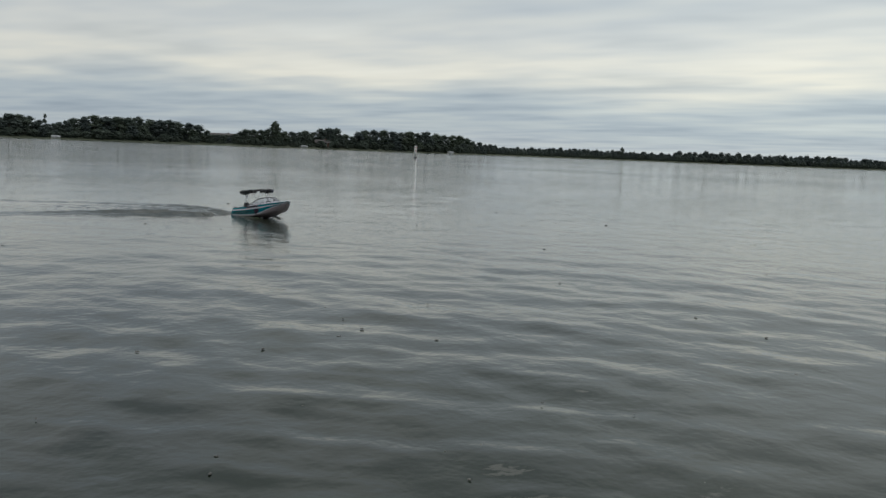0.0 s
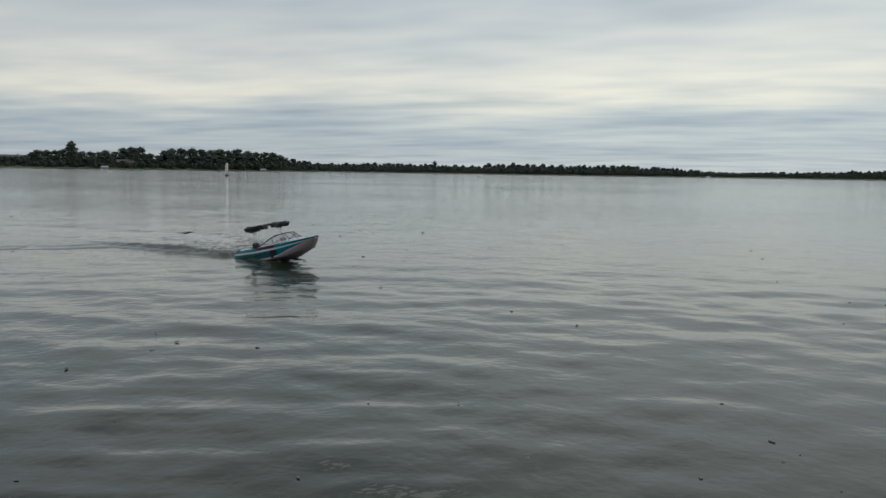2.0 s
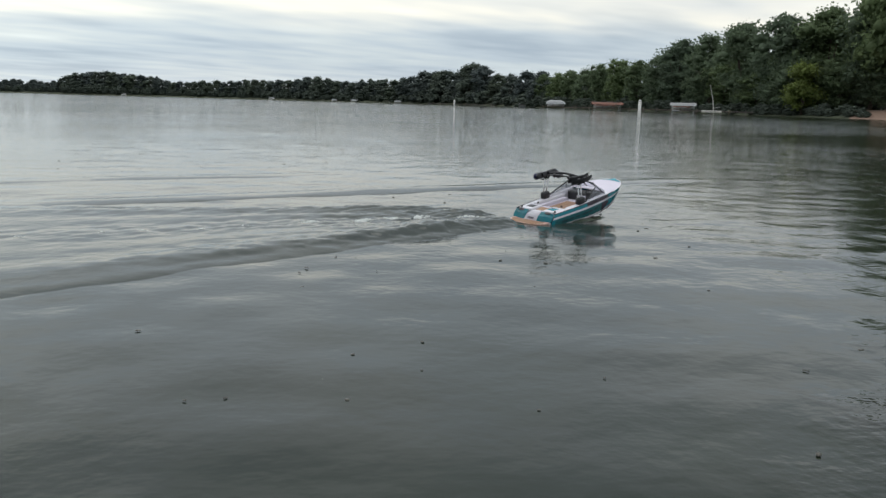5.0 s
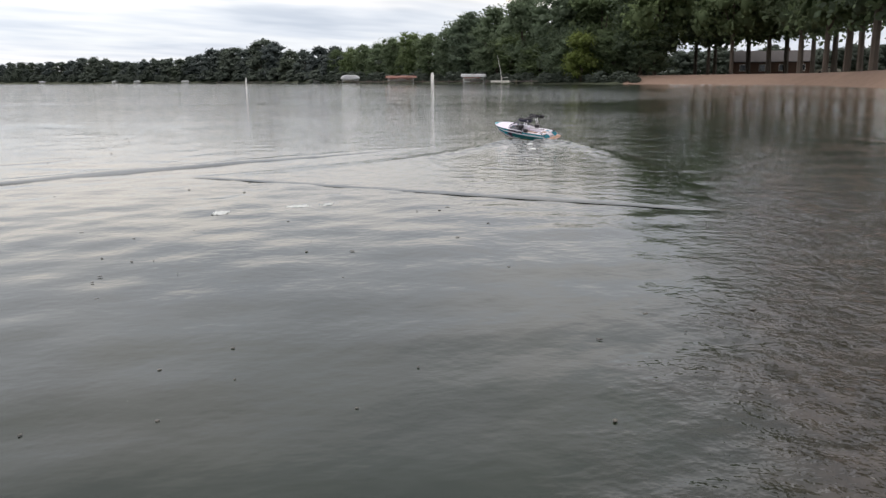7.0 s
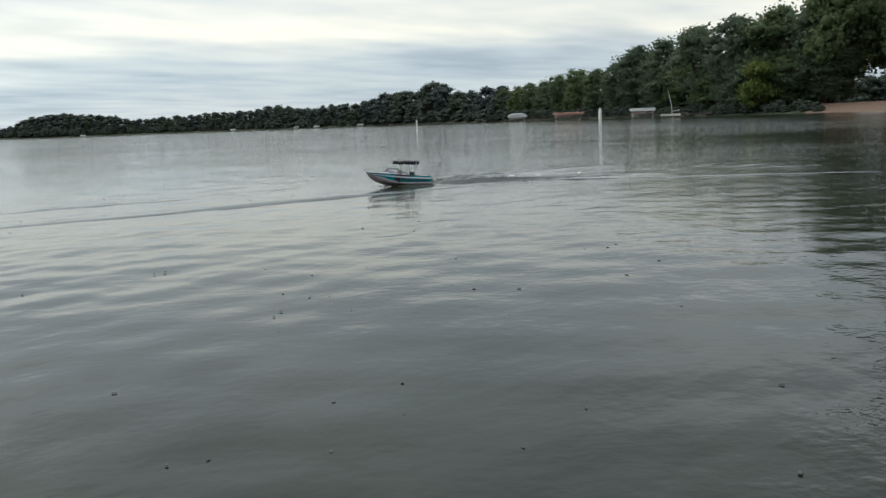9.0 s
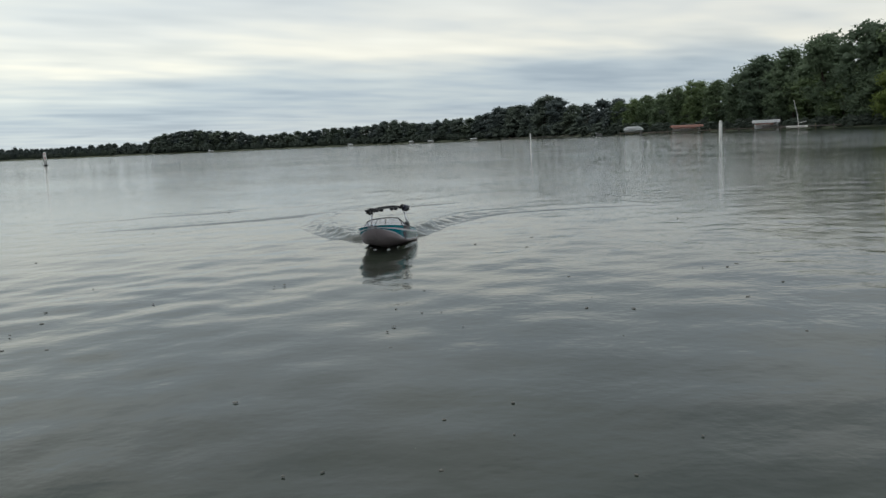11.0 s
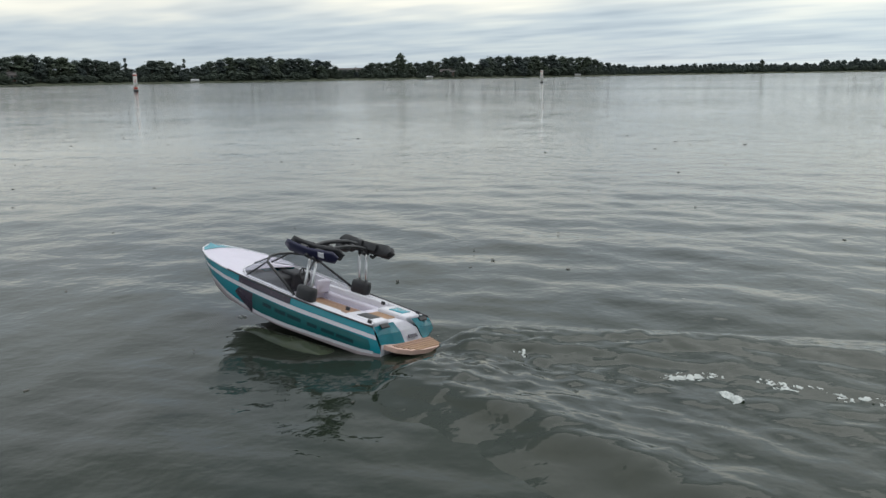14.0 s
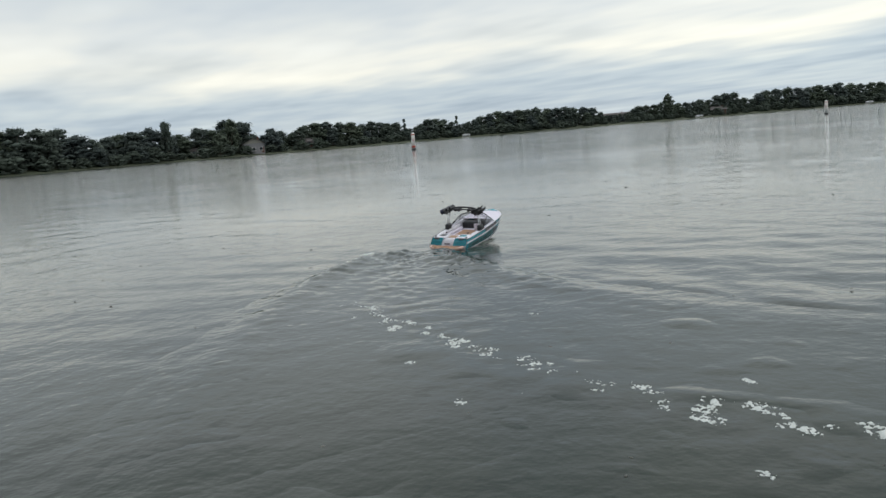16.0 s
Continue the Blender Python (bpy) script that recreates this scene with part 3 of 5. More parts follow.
def plant_east_bank():
    rng = random.Random(8)
    az = 8.5
    while az < 28.5:
        r = shore_r(az) + rng.uniform(9, 19)
        el = float(np.interp(az, LINE_AZ, LINE_EL))
        h = r * math.tan(radians(el)) * rng.uniform(0.88, 0.97)
        plant(NEAR_TREES, az, r, h, rng.uniform(1.1, 1.4), rng, "trees on the east bank")
        plant(NEAR_TREES, az + 0.9, r - 5, h * rng.uniform(0.40, 0.60), rng.uniform(1.6, 2.0), rng, "trees on the east bank")
        plant(NEAR_TREES, az + 0.4, r + 17, h * rng.uniform(0.85, 1.0), rng.uniform(1.2, 1.5), rng, "trees on the east bank")
        az += degrees_of(h * 0.42 / r)
    for a, dr, h in ((29.3, 9, 13.5), (31.8, 20, 15), (34.0, 14, 15), (36.2, 22, 16), (38.0, 15, 16), (39.4, 9, 15), (40.6, 16, 17), (42.0, 12, 16), (33.0, 30, 16), (43.5, 14, 16), (46, 20, 17), (50, 30, 17), (32.6, 17, 13), (35.0, 28, 17), (37.2, 32, 17), (38.7, 24, 16), (41.3, 26, 17), (39.9, 34, 18), (44.5, 30, 17)):
        plant(PARK_TREES, a, shore_r(a) + dr * 1.8, h * 1.75, rng.uniform(0.85, 1.05), rng, "trees on the beach")


plant_far_banks()
plant_east_bank()
bush = make_tree("willow_bush", "bright yellow-green willow bush at the bank", 90, lo=0.02, width=0.42, clumps=40, leaves=4200, size=0.02, shape="dome", material=LEAF_BRIGHT)
p = bearing(24.6) * (shore_r(24.6) + 4)
bush.matrix_basis = Matrix.Translation((p.x, p.y, ground_z(p.x, p.y) - 0.1)) @ Matrix.Diagonal((10.5, 10.5, 9.4, 1))

# ---- marks on the water ----


def place(az, r, z=None, face=True):
    p = bearing(az) * r
    return Matrix.Translation((p.x, p.y, ground_z(p.x, p.y) if z is None else z)) @ Matrix.Rotation(radians(-az), 4, "Z")


def cylinder(bm, r0, r1, z0, z1, sides=20, bevel=0.0, x=0.0, y=0.0):
    pts = [(x, y, z0), (x, y, z1)] if not bevel else [(x, y, z0), (x, y, z0 + bevel), (x, y, z1 - bevel), (x, y, z1)]
    rad = [r0, r1] if not bevel else [r0 - bevel, r0, r1, r1 - bevel]
    return tube(bm, pts, rad, sides)


def make_buoy(m, top, red, label):
    b = thing("marker_buoy", label, "buoy", "marker buoys on the lake", m=m)
    part("float_collar", cylinder(bmesh.new(), 0.21, 0.19, -0.25, 0.16, 22, 0.03), BLACK, b, "dark waterline collar", True)
    part("body", cylinder(bmesh.new(), 0.155, 0.145, 0.14, top, 22, 0.015), BUOY_WHITE, b, "", True)
    part("cap", cylinder(bmesh.new(), 0.15, 0.10, top - 0.01, top + 0.06, 22, 0.02), BUOY_WHITE, b, "", True)
    bands = ((0.20, 0.36), (top - 0.16, top - 0.06)) if red else ((top - 0.14, top - 0.08),)
    for z0, z1 in bands:
        part("band", cylinder(bmesh.new(), 0.163, 0.160, z0, z1, 22), BUOY_RED, b, "orange-red band", True)
    bm = bmesh.new()
    for k in range(4):  # a diamond of four bars on the lake side
        a = math.tau * (k + 0.5) / 4
        c = Vector((0.07 * math.cos(a) * 1.0, -0.162, 0.62 * top + 0.09 * math.sin(a)))
        box(bm, (-0.055, -0.006, -0.012), (0.055, 0.006, 0.012), Matrix.Translation(c) @ Matrix.Rotation(a + math.pi / 2, 4, "Y"))
    part("diamond_mark", bm, BUOY_RED, b, "orange-red diamond mark")
    part("mark_bars", box(bmesh.new(), (-0.05, -0.166, 0.40), (0.05, -0.150, 0.44)), BLACK, b)
    return b


make_buoy(place(-75.55, 95, 0), 1.32, False, "white marker buoy with dark collar floating in the lake")
make_buoy(place(-101.8, 72, 0), 1.40, True, "white and orange-red marker buoy floating in the lake")
make_buoy(place(-28.45, 96, 0), 1.34, False, "white marker buoy with orange mark floating in the lake")
for az, r, h in ((2.6, 150, 1.25), (14.8, 68, 1.25)):
    post = thing("mooring_post", "white mooring post standing off the docks", "post", "mooring posts", m=place(az, r, 0))
    part("pile", cylinder(bmesh.new(), 0.125, 0.12, -0.8, h, 16, 0.02), BUOY_WHITE, post, "", True)
    part("cap", cylinder(bmesh.new(), 0.135, 0.06, h - 0.02, h + 0.12, 16), BUOY_WHITE, post, "", True)

# ---- houses, docks and boat lifts along the bank ----


def make_house(m, w, d, h, roof_h, wall, label, gable_side=True, windows=4):
    hs = thing("house", label, "house", "houses on the bank", m=m)
    part("wall", box(bmesh.new(), (-w / 2, -d / 2, -0.6), (w / 2, d / 2, h), bevel=0.03), wall, hs)
    bm = bmesh.new()
    o = 0.45
    if gable_side:
        prof = [(-d / 2 - o, h - 0.12), (0, h + roof_h), (d / 2 + o, h - 0.12), (d / 2 + o, h - 0.3), (0, h + roof_h - 0.22), (-d / 2 - o, h - 0.3)]
        ends = [[bm.verts.new((x, y, z)) for y, z in prof] for x in (-w / 2 - o, w / 2 + o)]
    else:
        prof = [(-w / 2 - o, h - 0.12), (0, h + roof_h), (w / 2 + o, h - 0.12), (w / 2 + o, h - 0.3), (0, h + roof_h - 0.22), (-w / 2 - o, h - 0.3)]
        ends = [[bm.verts.new((x, y, z)) for x, z in prof] for y in (-d / 2 - o, d / 2 + o)]
    for k in range(6):
        bm.faces.new((ends[0][k], ends[0][(k + 1) % 6], ends[1][(k + 1) % 6], ends[1][k]))
    for e in ends:
        bm.faces.new((e[0], e[1], e[4], e[5]))
        bm.faces.new((e[1], e[2], e[3], e[4]))
    bmesh.ops.recalc_face_normals(bm, faces=bm.faces)
    roof = part("roof", bm, ROOF, hs)
    bm = bmesh.new()
    if gable_side:
        tri = [[bm.verts.new((x, y, z)) for y, z in ((-d / 2, h - 0.05), (d / 2, h - 0.05), (0, h + roof_h - 0.25))] for x in (-w / 2 + 0.02, w / 2 - 0.02)]
    else:
        tri = [[bm.verts.new((x, y, z)) for x, z in ((-w / 2, h - 0.05), (w / 2, h - 0.05), (0, h + roof_h - 0.25))] for y in (-d / 2 + 0.02, d / 2 - 0.02)]
    for t in tri:
        bm.faces.new(t)
    for k in range(3):
        bm.faces.new((tri[0][k], tri[0][(k + 1) % 3], tri[1][(k + 1) % 3], tri[1][k]))
    part("gable", bm, wall, hs)
    part("chimney", box(bmesh.new(), (w * 0.18, -0.3, h), (w * 0.18 + 0.6, 0.3, h + roof_h + 0.5), bevel=0.02), BROWN_WALL, roof)
    for k in range(windows):
        x = (k + 0.5) / windows * w - w / 2
        win = part("window", box(bmesh.new(), (x - 0.62, -d / 2 - 0.05, 0.8), (x + 0.62, -d / 2 - 0.003, 2.15), bevel=0.01), BUOY_WHITE, hs, "white window frame")
        part("pane", box(bmesh.new(), (x - 0.52, -d / 2 - 0.075, 0.9), (x + 0.52, -d / 2 - 0.052, 2.05)), PANE, win)
    part("door", box(bmesh.new(), (w * 0.36, -d / 2 - 0.04, 0.0), (w * 0.36 + 0.9, -d / 2 - 0.003, 2.05), bevel=0.01), BROWN_WALL, hs)
    return hs


make_house(place(-88.2, 470), 13, 8, 3.0, 1.9, SIDING, "pale house with a dark roof among the trees")
make_house(place(-86.3, 472), 8, 7, 2.6, 1.6, SIDING, "small grey house with a dark roof by the lake", windows=3)
make_house(place(-112.35, 334), 8, 7, 3.6, 2.2, SIDING, "tall pale house with a steep gable by the lake", False, 3)
make_house(place(-115.3, 326), 13, 6, 2.2, 1.2, SIDING, "long low pale house behind a trimmed tree")
make_house(place(-109.2, 356), 9, 7, 2.4, 1.4, SIDING, "grey house with a broad porch roof", windows=3)
make_house(place(-121.4, 316), 9, 7, 3.0, 2.0, SIDING, "pale house half hidden by bushes", False, 3)
make_house(place(-81.8, 500), 8, 6, 2.5, 1.5, SIDING, "pale cottage under the trees", windows=2)
make_house(place(36.4, 192), 15, 9, 2.8, 2.2, BROWN_WALL, "brown brick park house with a dark roof on the beach", windows=4)
make_house(place(-18.2, 770), 10, 7, 2.4, 1.6, SIDING, "pale house at the foot of the trees", windows=3)
make_house(place(0.0, 530), 8, 6, 2.2, 1.4, SIDING, "pale cottage behind the docks", windows=3)


def make_lift(m, length, cloth, flat, label):
    """A boat lift: four posts, a cradle with a covered boat, and a canopy."""
    b = thing("boat_lift", label, "boat lift", "boat lifts along the docks", m=m)
    for x in (-length * 0.4, length * 0.4):
        for y in (-1.2, 1.2):
            part("post", cylinder(bmesh.new(), 0.05, 0.05, -1.0, 2.0 if not flat else 1.7, 8, x=x, y=y), SILVER, b)
    bm = bmesh.new()
    rows = []
    n = 14
    for i in range(13):
        u = i / 12
        x = (u - 0.5) * length
        k = min(1, 4.5 * min(u, 1 - u)) if not flat else 1
        rows.append([(x, -1.35 * math.cos(math.pi * j / n), 1.75 + (0.95 if not flat else 0.35) * math.sin(math.pi * j / n) ** (0.7 if not flat else 0.5) * math.sqrt(max(k, 0.0)) - 0.25 * (j in (0, n))) for j in range(n + 1)])
    grid_strip(bm, rows)
    bmesh.ops.solidify(bm, geom=bm.faces[:], thickness=0.04)
    part("canopy", bm, cloth, b, "", True)
    bm = bmesh.new()
    rows = []
    for i in range(11):
        u = i / 10
        x = (u - 0.5) * length * 0.86
        w = 1.0 * (1 - max(0, u - 0.55) ** 2 * 4.6)
        rows.append([(x, w * math.cos(math.pi * j / 8), 1.15 - 0.55 * math.sin(math.pi * j / 8) * (1 - 0.5 * u ** 3) + 0.15 * u) for j in range(9)])
    grid_strip(bm, rows)
    bmesh.ops.solidify(bm, geom=bm.faces[:], thickness=0.05)
    hull = part("lifted_hull", bm, BUOY_WHITE, b, "white hull in the cradle", True)
    part("hull_cover", box(bmesh.new(), (-length * 0.40, -0.9, 1.1), (length * 0.25, 0.9, 1.42), bevel=0.1), REDCOVER if flat else CANOPY, hull)
    for y in (-0.8, 0.8):
        part("cradle_beam", box(bmesh.new(), (-length * 0.42, y - 0.08, 0.42), (length * 0.42, y + 0.08, 0.55), bevel=0.015), SILVER, b)
    return b


make_lift(place(9.35, 285, 0), 6.4, CANOPY, False, "boat lift with a rounded pale canopy by the dock")
make_lift(place(12.7, 232, 0) @ Matrix.Rotation(0.15, 4, "Z"), 8.2, REDCOVER, True, "boat lift with a flat faded red cover by the dock")
make_lift(place(17.55, 184, 0) @ Matrix.Rotation(-0.1, 4, "Z"), 5.2, CANOPY, True, "boat lift with a flat pale canopy by the dock")
for az, dr in ((7.2, 0), (-1.2, -2), (-4.1, -1), (-5.4, 0), (-9.5, -2), (-18.6, -2), (-43.8, -3), (-73.2, -3), (-83.0, -3), (-98.2, -2)):
    make_lift(place(az, shore_r(az) + dr, 0) @ Matrix.Diagonal((0.6, 0.6, 0.6, 1)), 6.0 + (az * 7 % 2), CANOPY, False, "far boat lift with a pale canopy at the bank")


def make_dock(m, length, label):
    d = thing("dock", label, "dock", "docks along the bank", m=m)
    bm = box(bmesh.new(), (-0.14, -1, -0.02), (0.14, 1, 0.02), bevel=0.006)
    me = bpy.data.meshes.new("plank")
    bm.to_mesh(me)
    bm.free()
    me.materials.append(WOOD)
    for k in range(int(length / 0.32)):
        o = new("plank", me)
        o.parent, o.location, o.scale = d, (-length / 2 + 0.16 + 0.32 * k, 0, 0.62), (1, 0.8, 1)
    for y in (-0.7, 0.7):
        part("stringer", box(bmesh.new(), (-length / 2, y - 0.05, 0.44), (length / 2, y + 0.05, 0.595), bevel=0.01), WOOD, d)
    for k in range(int(length / 3) + 1):
        for y in (-0.76, 0.76):
            part("pile", cylinder(bmesh.new(), 0.06, 0.06, -1.2, 0.95, 8, x=-length / 2 + 3 * k, y=y), WOOD, d)
    return d


make_dock(place(15.6, 197, 0) @ Matrix.Rotation(radians(6), 4, "Z"), 40, "long weathered wooden dock with thin piles")
make_dock(place(11.6, 254, 0) @ Matrix.Rotation(radians(14), 4, "Z"), 28, "weathered wooden dock beside the boat lifts")
make_dock(place(20.2, 171, 0), 17, "short weathered wooden dock under the trees")
make_dock(place(3.4, 390, 0), 36, "low weathered wooden dock off the wooded bank")

mast = thing("leaning_mast", "pale leaning mast of a small beached sailing dinghy", "mast", m=place(19.3, 166, 0.35))
part("pole", tube(bmesh.new(), [(0.4, 0, -0.5), (0.1, 0, 2.2), (-0.55, 0, 5.0)], [0.07, 0.06, 0.035], 8), BUOY_WHITE, mast)
part("boom", tube(bmesh.new(), [(0.25, 0, 0.8), (1.6, 0, 1.0)], 0.045, 8), BUOY_WHITE, mast)
bm = bmesh.new()
rows = [[((i / 8 - 0.5) * 3.6, 0.62 * math.cos(math.pi * j / 8) * (1 - (i / 8) ** 3 * 0.9), 0.35 - 0.42 * math.sin(math.pi * j / 8)) for j in range(9)] for i in range(9)]
grid_strip(bm, rows)
bmesh.ops.solidify(bm, geom=bm.faces[:], thickness=0.04)
part("dinghy_hull", bm, BUOY_WHITE, mast, "white dinghy hull", True)


def make_van(m):
    v = thing("parked_car", "pale parked car seen between the trunks", "car", m=m)
    rows = []
    prof = ((-2.2, 0.35, 0.75), (-2.1, 0.3, 0.95), (-1.3, 0.3, 1.0), (-0.7, 0.3, 1.45), (0.9, 0.3, 1.5), (1.7, 0.3, 1.05), (2.15, 0.32, 0.9), (2.2, 0.4, 0.6))
    bm = bmesh.new()
    for x, z0, z1 in prof:
        w = 0.85 - 0.12 * (abs(x) / 2.2) ** 4
        rows.append([(x, -w, z0), (x, -w, (z0 + z1) / 2), (x, -w * 0.86, z1), (x, w * 0.86, z1), (x, w, (z0 + z1) / 2), (x, w, z0), (x, -w, z0)])
    grid_strip(bm, rows)
    part("body", bm, SIDING, v)
    part("windows", box(bmesh.new(), (-0.85, -0.80, 1.02), (1.25, 0.80, 1.36), bevel=0.05), PANE, v)
    for x in (-1.35, 1.35):
        for y in (-0.78, 0.78):
            bm = tube(bmesh.new(), [(x, y - 0.1, 0.32), (x, y + 0.1, 0.32)], 0.32, 18)
            part("wheel", bm, BLACK, v)


make_van(place(39.6, 178))

# ---- the model boat ----
LETTER = mat("dark_lettering", (0.004, 0.05, 0.06), (0.004, 0.035, 0.045), 0.25, scale=30)
boat = thing("model_speedboat", "teal and white radio-controlled wake boat with black tower", "model boat")
boat.scale = (0.92, 0.92, 0.92)


def lerp(x, xs, ys):
    return float(np.interp(x, xs, ys))


def half_beam(s):
    return lerp(s, (0, 0.15, 0.35, 0.55, 0.72, 0.84, 0.92, 0.97, 1.0), (0.162, 0.172, 0.180, 0.180, 0.170, 0.144, 0.102, 0.060, 0.012))


def sheer(s):
    return lerp(s, (0, 0.3, 0.6, 0.8, 1.0), (0.104, 0.113, 0.128, 0.141, 0.153))


def hull_point(s, v, side):
    """v: -1 keel, 0 chine, 1 gunwale."""
    zg, zc = sheer(s), lerp(s, (0, 0.4, 0.7, 0.9, 1.0), (0.004, 0.006, 0.026, 0.060, 0.094))
    zk = lerp(s, (0, 0.4, 0.55, 0.75, 0.9, 1.0), (-0.036, -0.036, -0.030, -0.006, 0.030, 0.064))
    wg = half_beam(s)
    wc = wg * lerp(s, (0, 0.5, 0.8, 1.0), (0.97, 0.94, 0.82, 0.66))
    rake = 0.085 * s ** 6
    if v >= 0:
        bulge = 0.006 * math.sin(math.pi * v)
        y, z = wc + (wg - wc) * v + bulge, zc + (zg - zc) * v
    else:
        y, z = wc * (1 + v), zc + (zk - zc) * (-v)
    x = -0.45 + 0.9 * s - rake * (zg - z) / max(zg - zk, 0.02) - 0.045 * (1 - s) ** 10 * min(1.0, (zg - z) / 0.06)
    return Vector((x, side * y, z))


def paint_line(s):
    """Where the pale bottom ends on the topside."""
    return lerp(s, (0, 0.06, 0.5, 0.62, 0.8, 1.0), (0.26, 0.17, 0.09, 0.12, 0.34, 0.60))


def hull_strip(s0, s1, v0, v1, side, ns=24, nv=4, out=0.0):
    bm = bmesh.new()
    rows = []
    for i in range(ns + 1):
        s = s0 + (s1 - s0) * i / ns
        a = v0(s) if callable(v0) else v0
        b = v1(s) if callable(v1) else v1
        rows.append([hull_point(s, a + (b - a) * j / nv, side) + Vector((0, side * out, 0)) for j in range(nv + 1)])
    grid_strip(bm, rows)
    bmesh.ops.recalc_face_normals(bm, faces=bm.faces)
    if bm.faces and sum(f.normal.y * side for f in bm.faces) < 0:
        bmesh.ops.reverse_faces(bm, faces=bm.faces)
    return bm


# bottom, both sides in one shell
bm = bmesh.new()
rows = []
for i in range(41):
    s = i / 40
    vs = [paint_line(s) * k / 3 for k in (3, 2, 1)] + [-k / 4 for k in range(5)]
    rows.append([hull_point(s, v, -1) for v in vs] + [hull_point(s, v, 1) for v in vs[::-1]][1:])
grid_strip(bm, rows)
bmesh.ops.recalc_face_normals(bm, faces=bm.faces)
stem = [-1 + 1.6 * k / 8 for k in range(9)]
grid_strip(bm, [[hull_point(1.0, v, 1) * (1 - w) + hull_point(1.0, v, -1) * w + Vector((0.012 * math.sin(math.pi * w), 0, 0)) for w in (0, 0.25, 0.5, 0.75, 1)] for v in stem])
part("hull_bottom", bm, PINKISH, boat, "pale pinkish-white hull bottom", True)
for side in (1, -1):
    topside = part("topside", hull_strip(0, 1, paint_line, lambda s: max(paint_line(s), 0.66), side), TEAL, boat, "teal hull side", True)
    part("stripe", hull_strip(0, 1, lambda s: 0.66, lambda s: 0.78, side, out=0.001), WHITE, boat, "white pinstripe along the side", True)
    part("upper_band", hull_strip(0, 0.985, lambda s: 0.78, lambda s: 1.0, side), TEAL, boat, "teal band under the gunwale", True)
    part("lower_trim", hull_strip(0.02, 0.99, lambda s: paint_line(s) - 0.05, lambda s: paint_line(s) + 0.05, side, out=0.0012), WHITE, boat, "white line over the pale bottom", True)
    part("aft_panel", hull_strip(0.03, 0.57, lambda s: paint_line(s) + 0.06 + 0.2 * max(0, (0.10 - s)) , lambda s: 0.63 - 0.35 * max(0, 0.12 - s), side, out=0.0012), DEEP_TEAL, topside, "darker teal panel with lettering", True)
    bm = bmesh.new()
    rows = []
    for j in range(7):
        v = 0.64 - 0.62 * j / 6
        s0 = 0.545
        s1 = 0.66 - 0.13 * abs(j / 6 - 0.35) ** 1.2 - 0.03 * (j / 6)
        rows.append([hull_point(s0 + (s1 - s0) * k / 8, v, side) + Vector((0, side * 0.002, 0)) for k in range(9)])
    grid_strip(bm, rows)
    part("graphic", bm, PLUM, topside, "dark plum graphic", True)
    part("upper_graphic", hull_strip(0.36, 0.63, lambda s: 0.79, lambda s: 0.985, side, out=0.0014), PLUM, boat, "", True)
    for k in range(6):  # lettering that cannot be read
        s0 = 0.085 + 0.072 * k
        wide = 0.064 - 0.010 * (k * 7 % 3)
        part("lettering_bar", hull_strip(s0, s0 + wide, lambda s: 0.30 + 0.22 * s, lambda s: 0.40 + 0.25 * s, side, 4, 1, out=0.002), LETTER, topside)

bm = bmesh.new()
grid_strip(bm, [[hull_point(1.0, v, 1) * (1 - w) + hull_point(1.0, v, -1) * w + Vector((0.012 * math.sin(math.pi * w), 0, 0)) for w in (0, 0.25, 0.5, 0.75, 1)] for v in (0.59, 0.72, 0.86, 1.0)])
part("bow_face", bm, WHITE, boat, "white blunt bow face", True)
# gunwale and deck
bm = bmesh.new()
for side in (1, -1):
    tube(bm, [hull_point(s / 30, 1.0, side) + Vector((0, 0, 0.001)) for s in range(22)], 0.0026, 6)
part("rub_rail", bm, BLACK, boat, "dark rub rail along the gunwale", True)
bm = bmesh.new()
for side in (1, -1):
    tube(bm, [hull_point(s / 30, 1.0, side) + Vector((0, 0, 0.001)) for s in range(21, 31)], 0.0030, 6)
part("bow_rail", bm, WHITE, boat, "white edge round the bow", True)


def deck_patch(s0, s1, w0, w1, dz0=0.0, dz1=0.0, crown=0.012, ns=12, nw=10):
    """A deck between fractions w0 and w1 of the half beam."""
    bm = bmesh.new()
    rows = []
    for i in range(ns + 1):
        s = s0 + (s1 - s0) * i / ns
        g = hull_point(s, 1.0, 1)
        dz = dz0 + (dz1 - dz0) * i / ns
        rows.append([(g.x, g.y * (w0 + (w1 - w0) * j / nw), g.z + dz + crown * (1 - (w0 + (w1 - w0) * j / nw) ** 2)) for j in range(nw + 1)])
    return grid_strip(bm, rows)


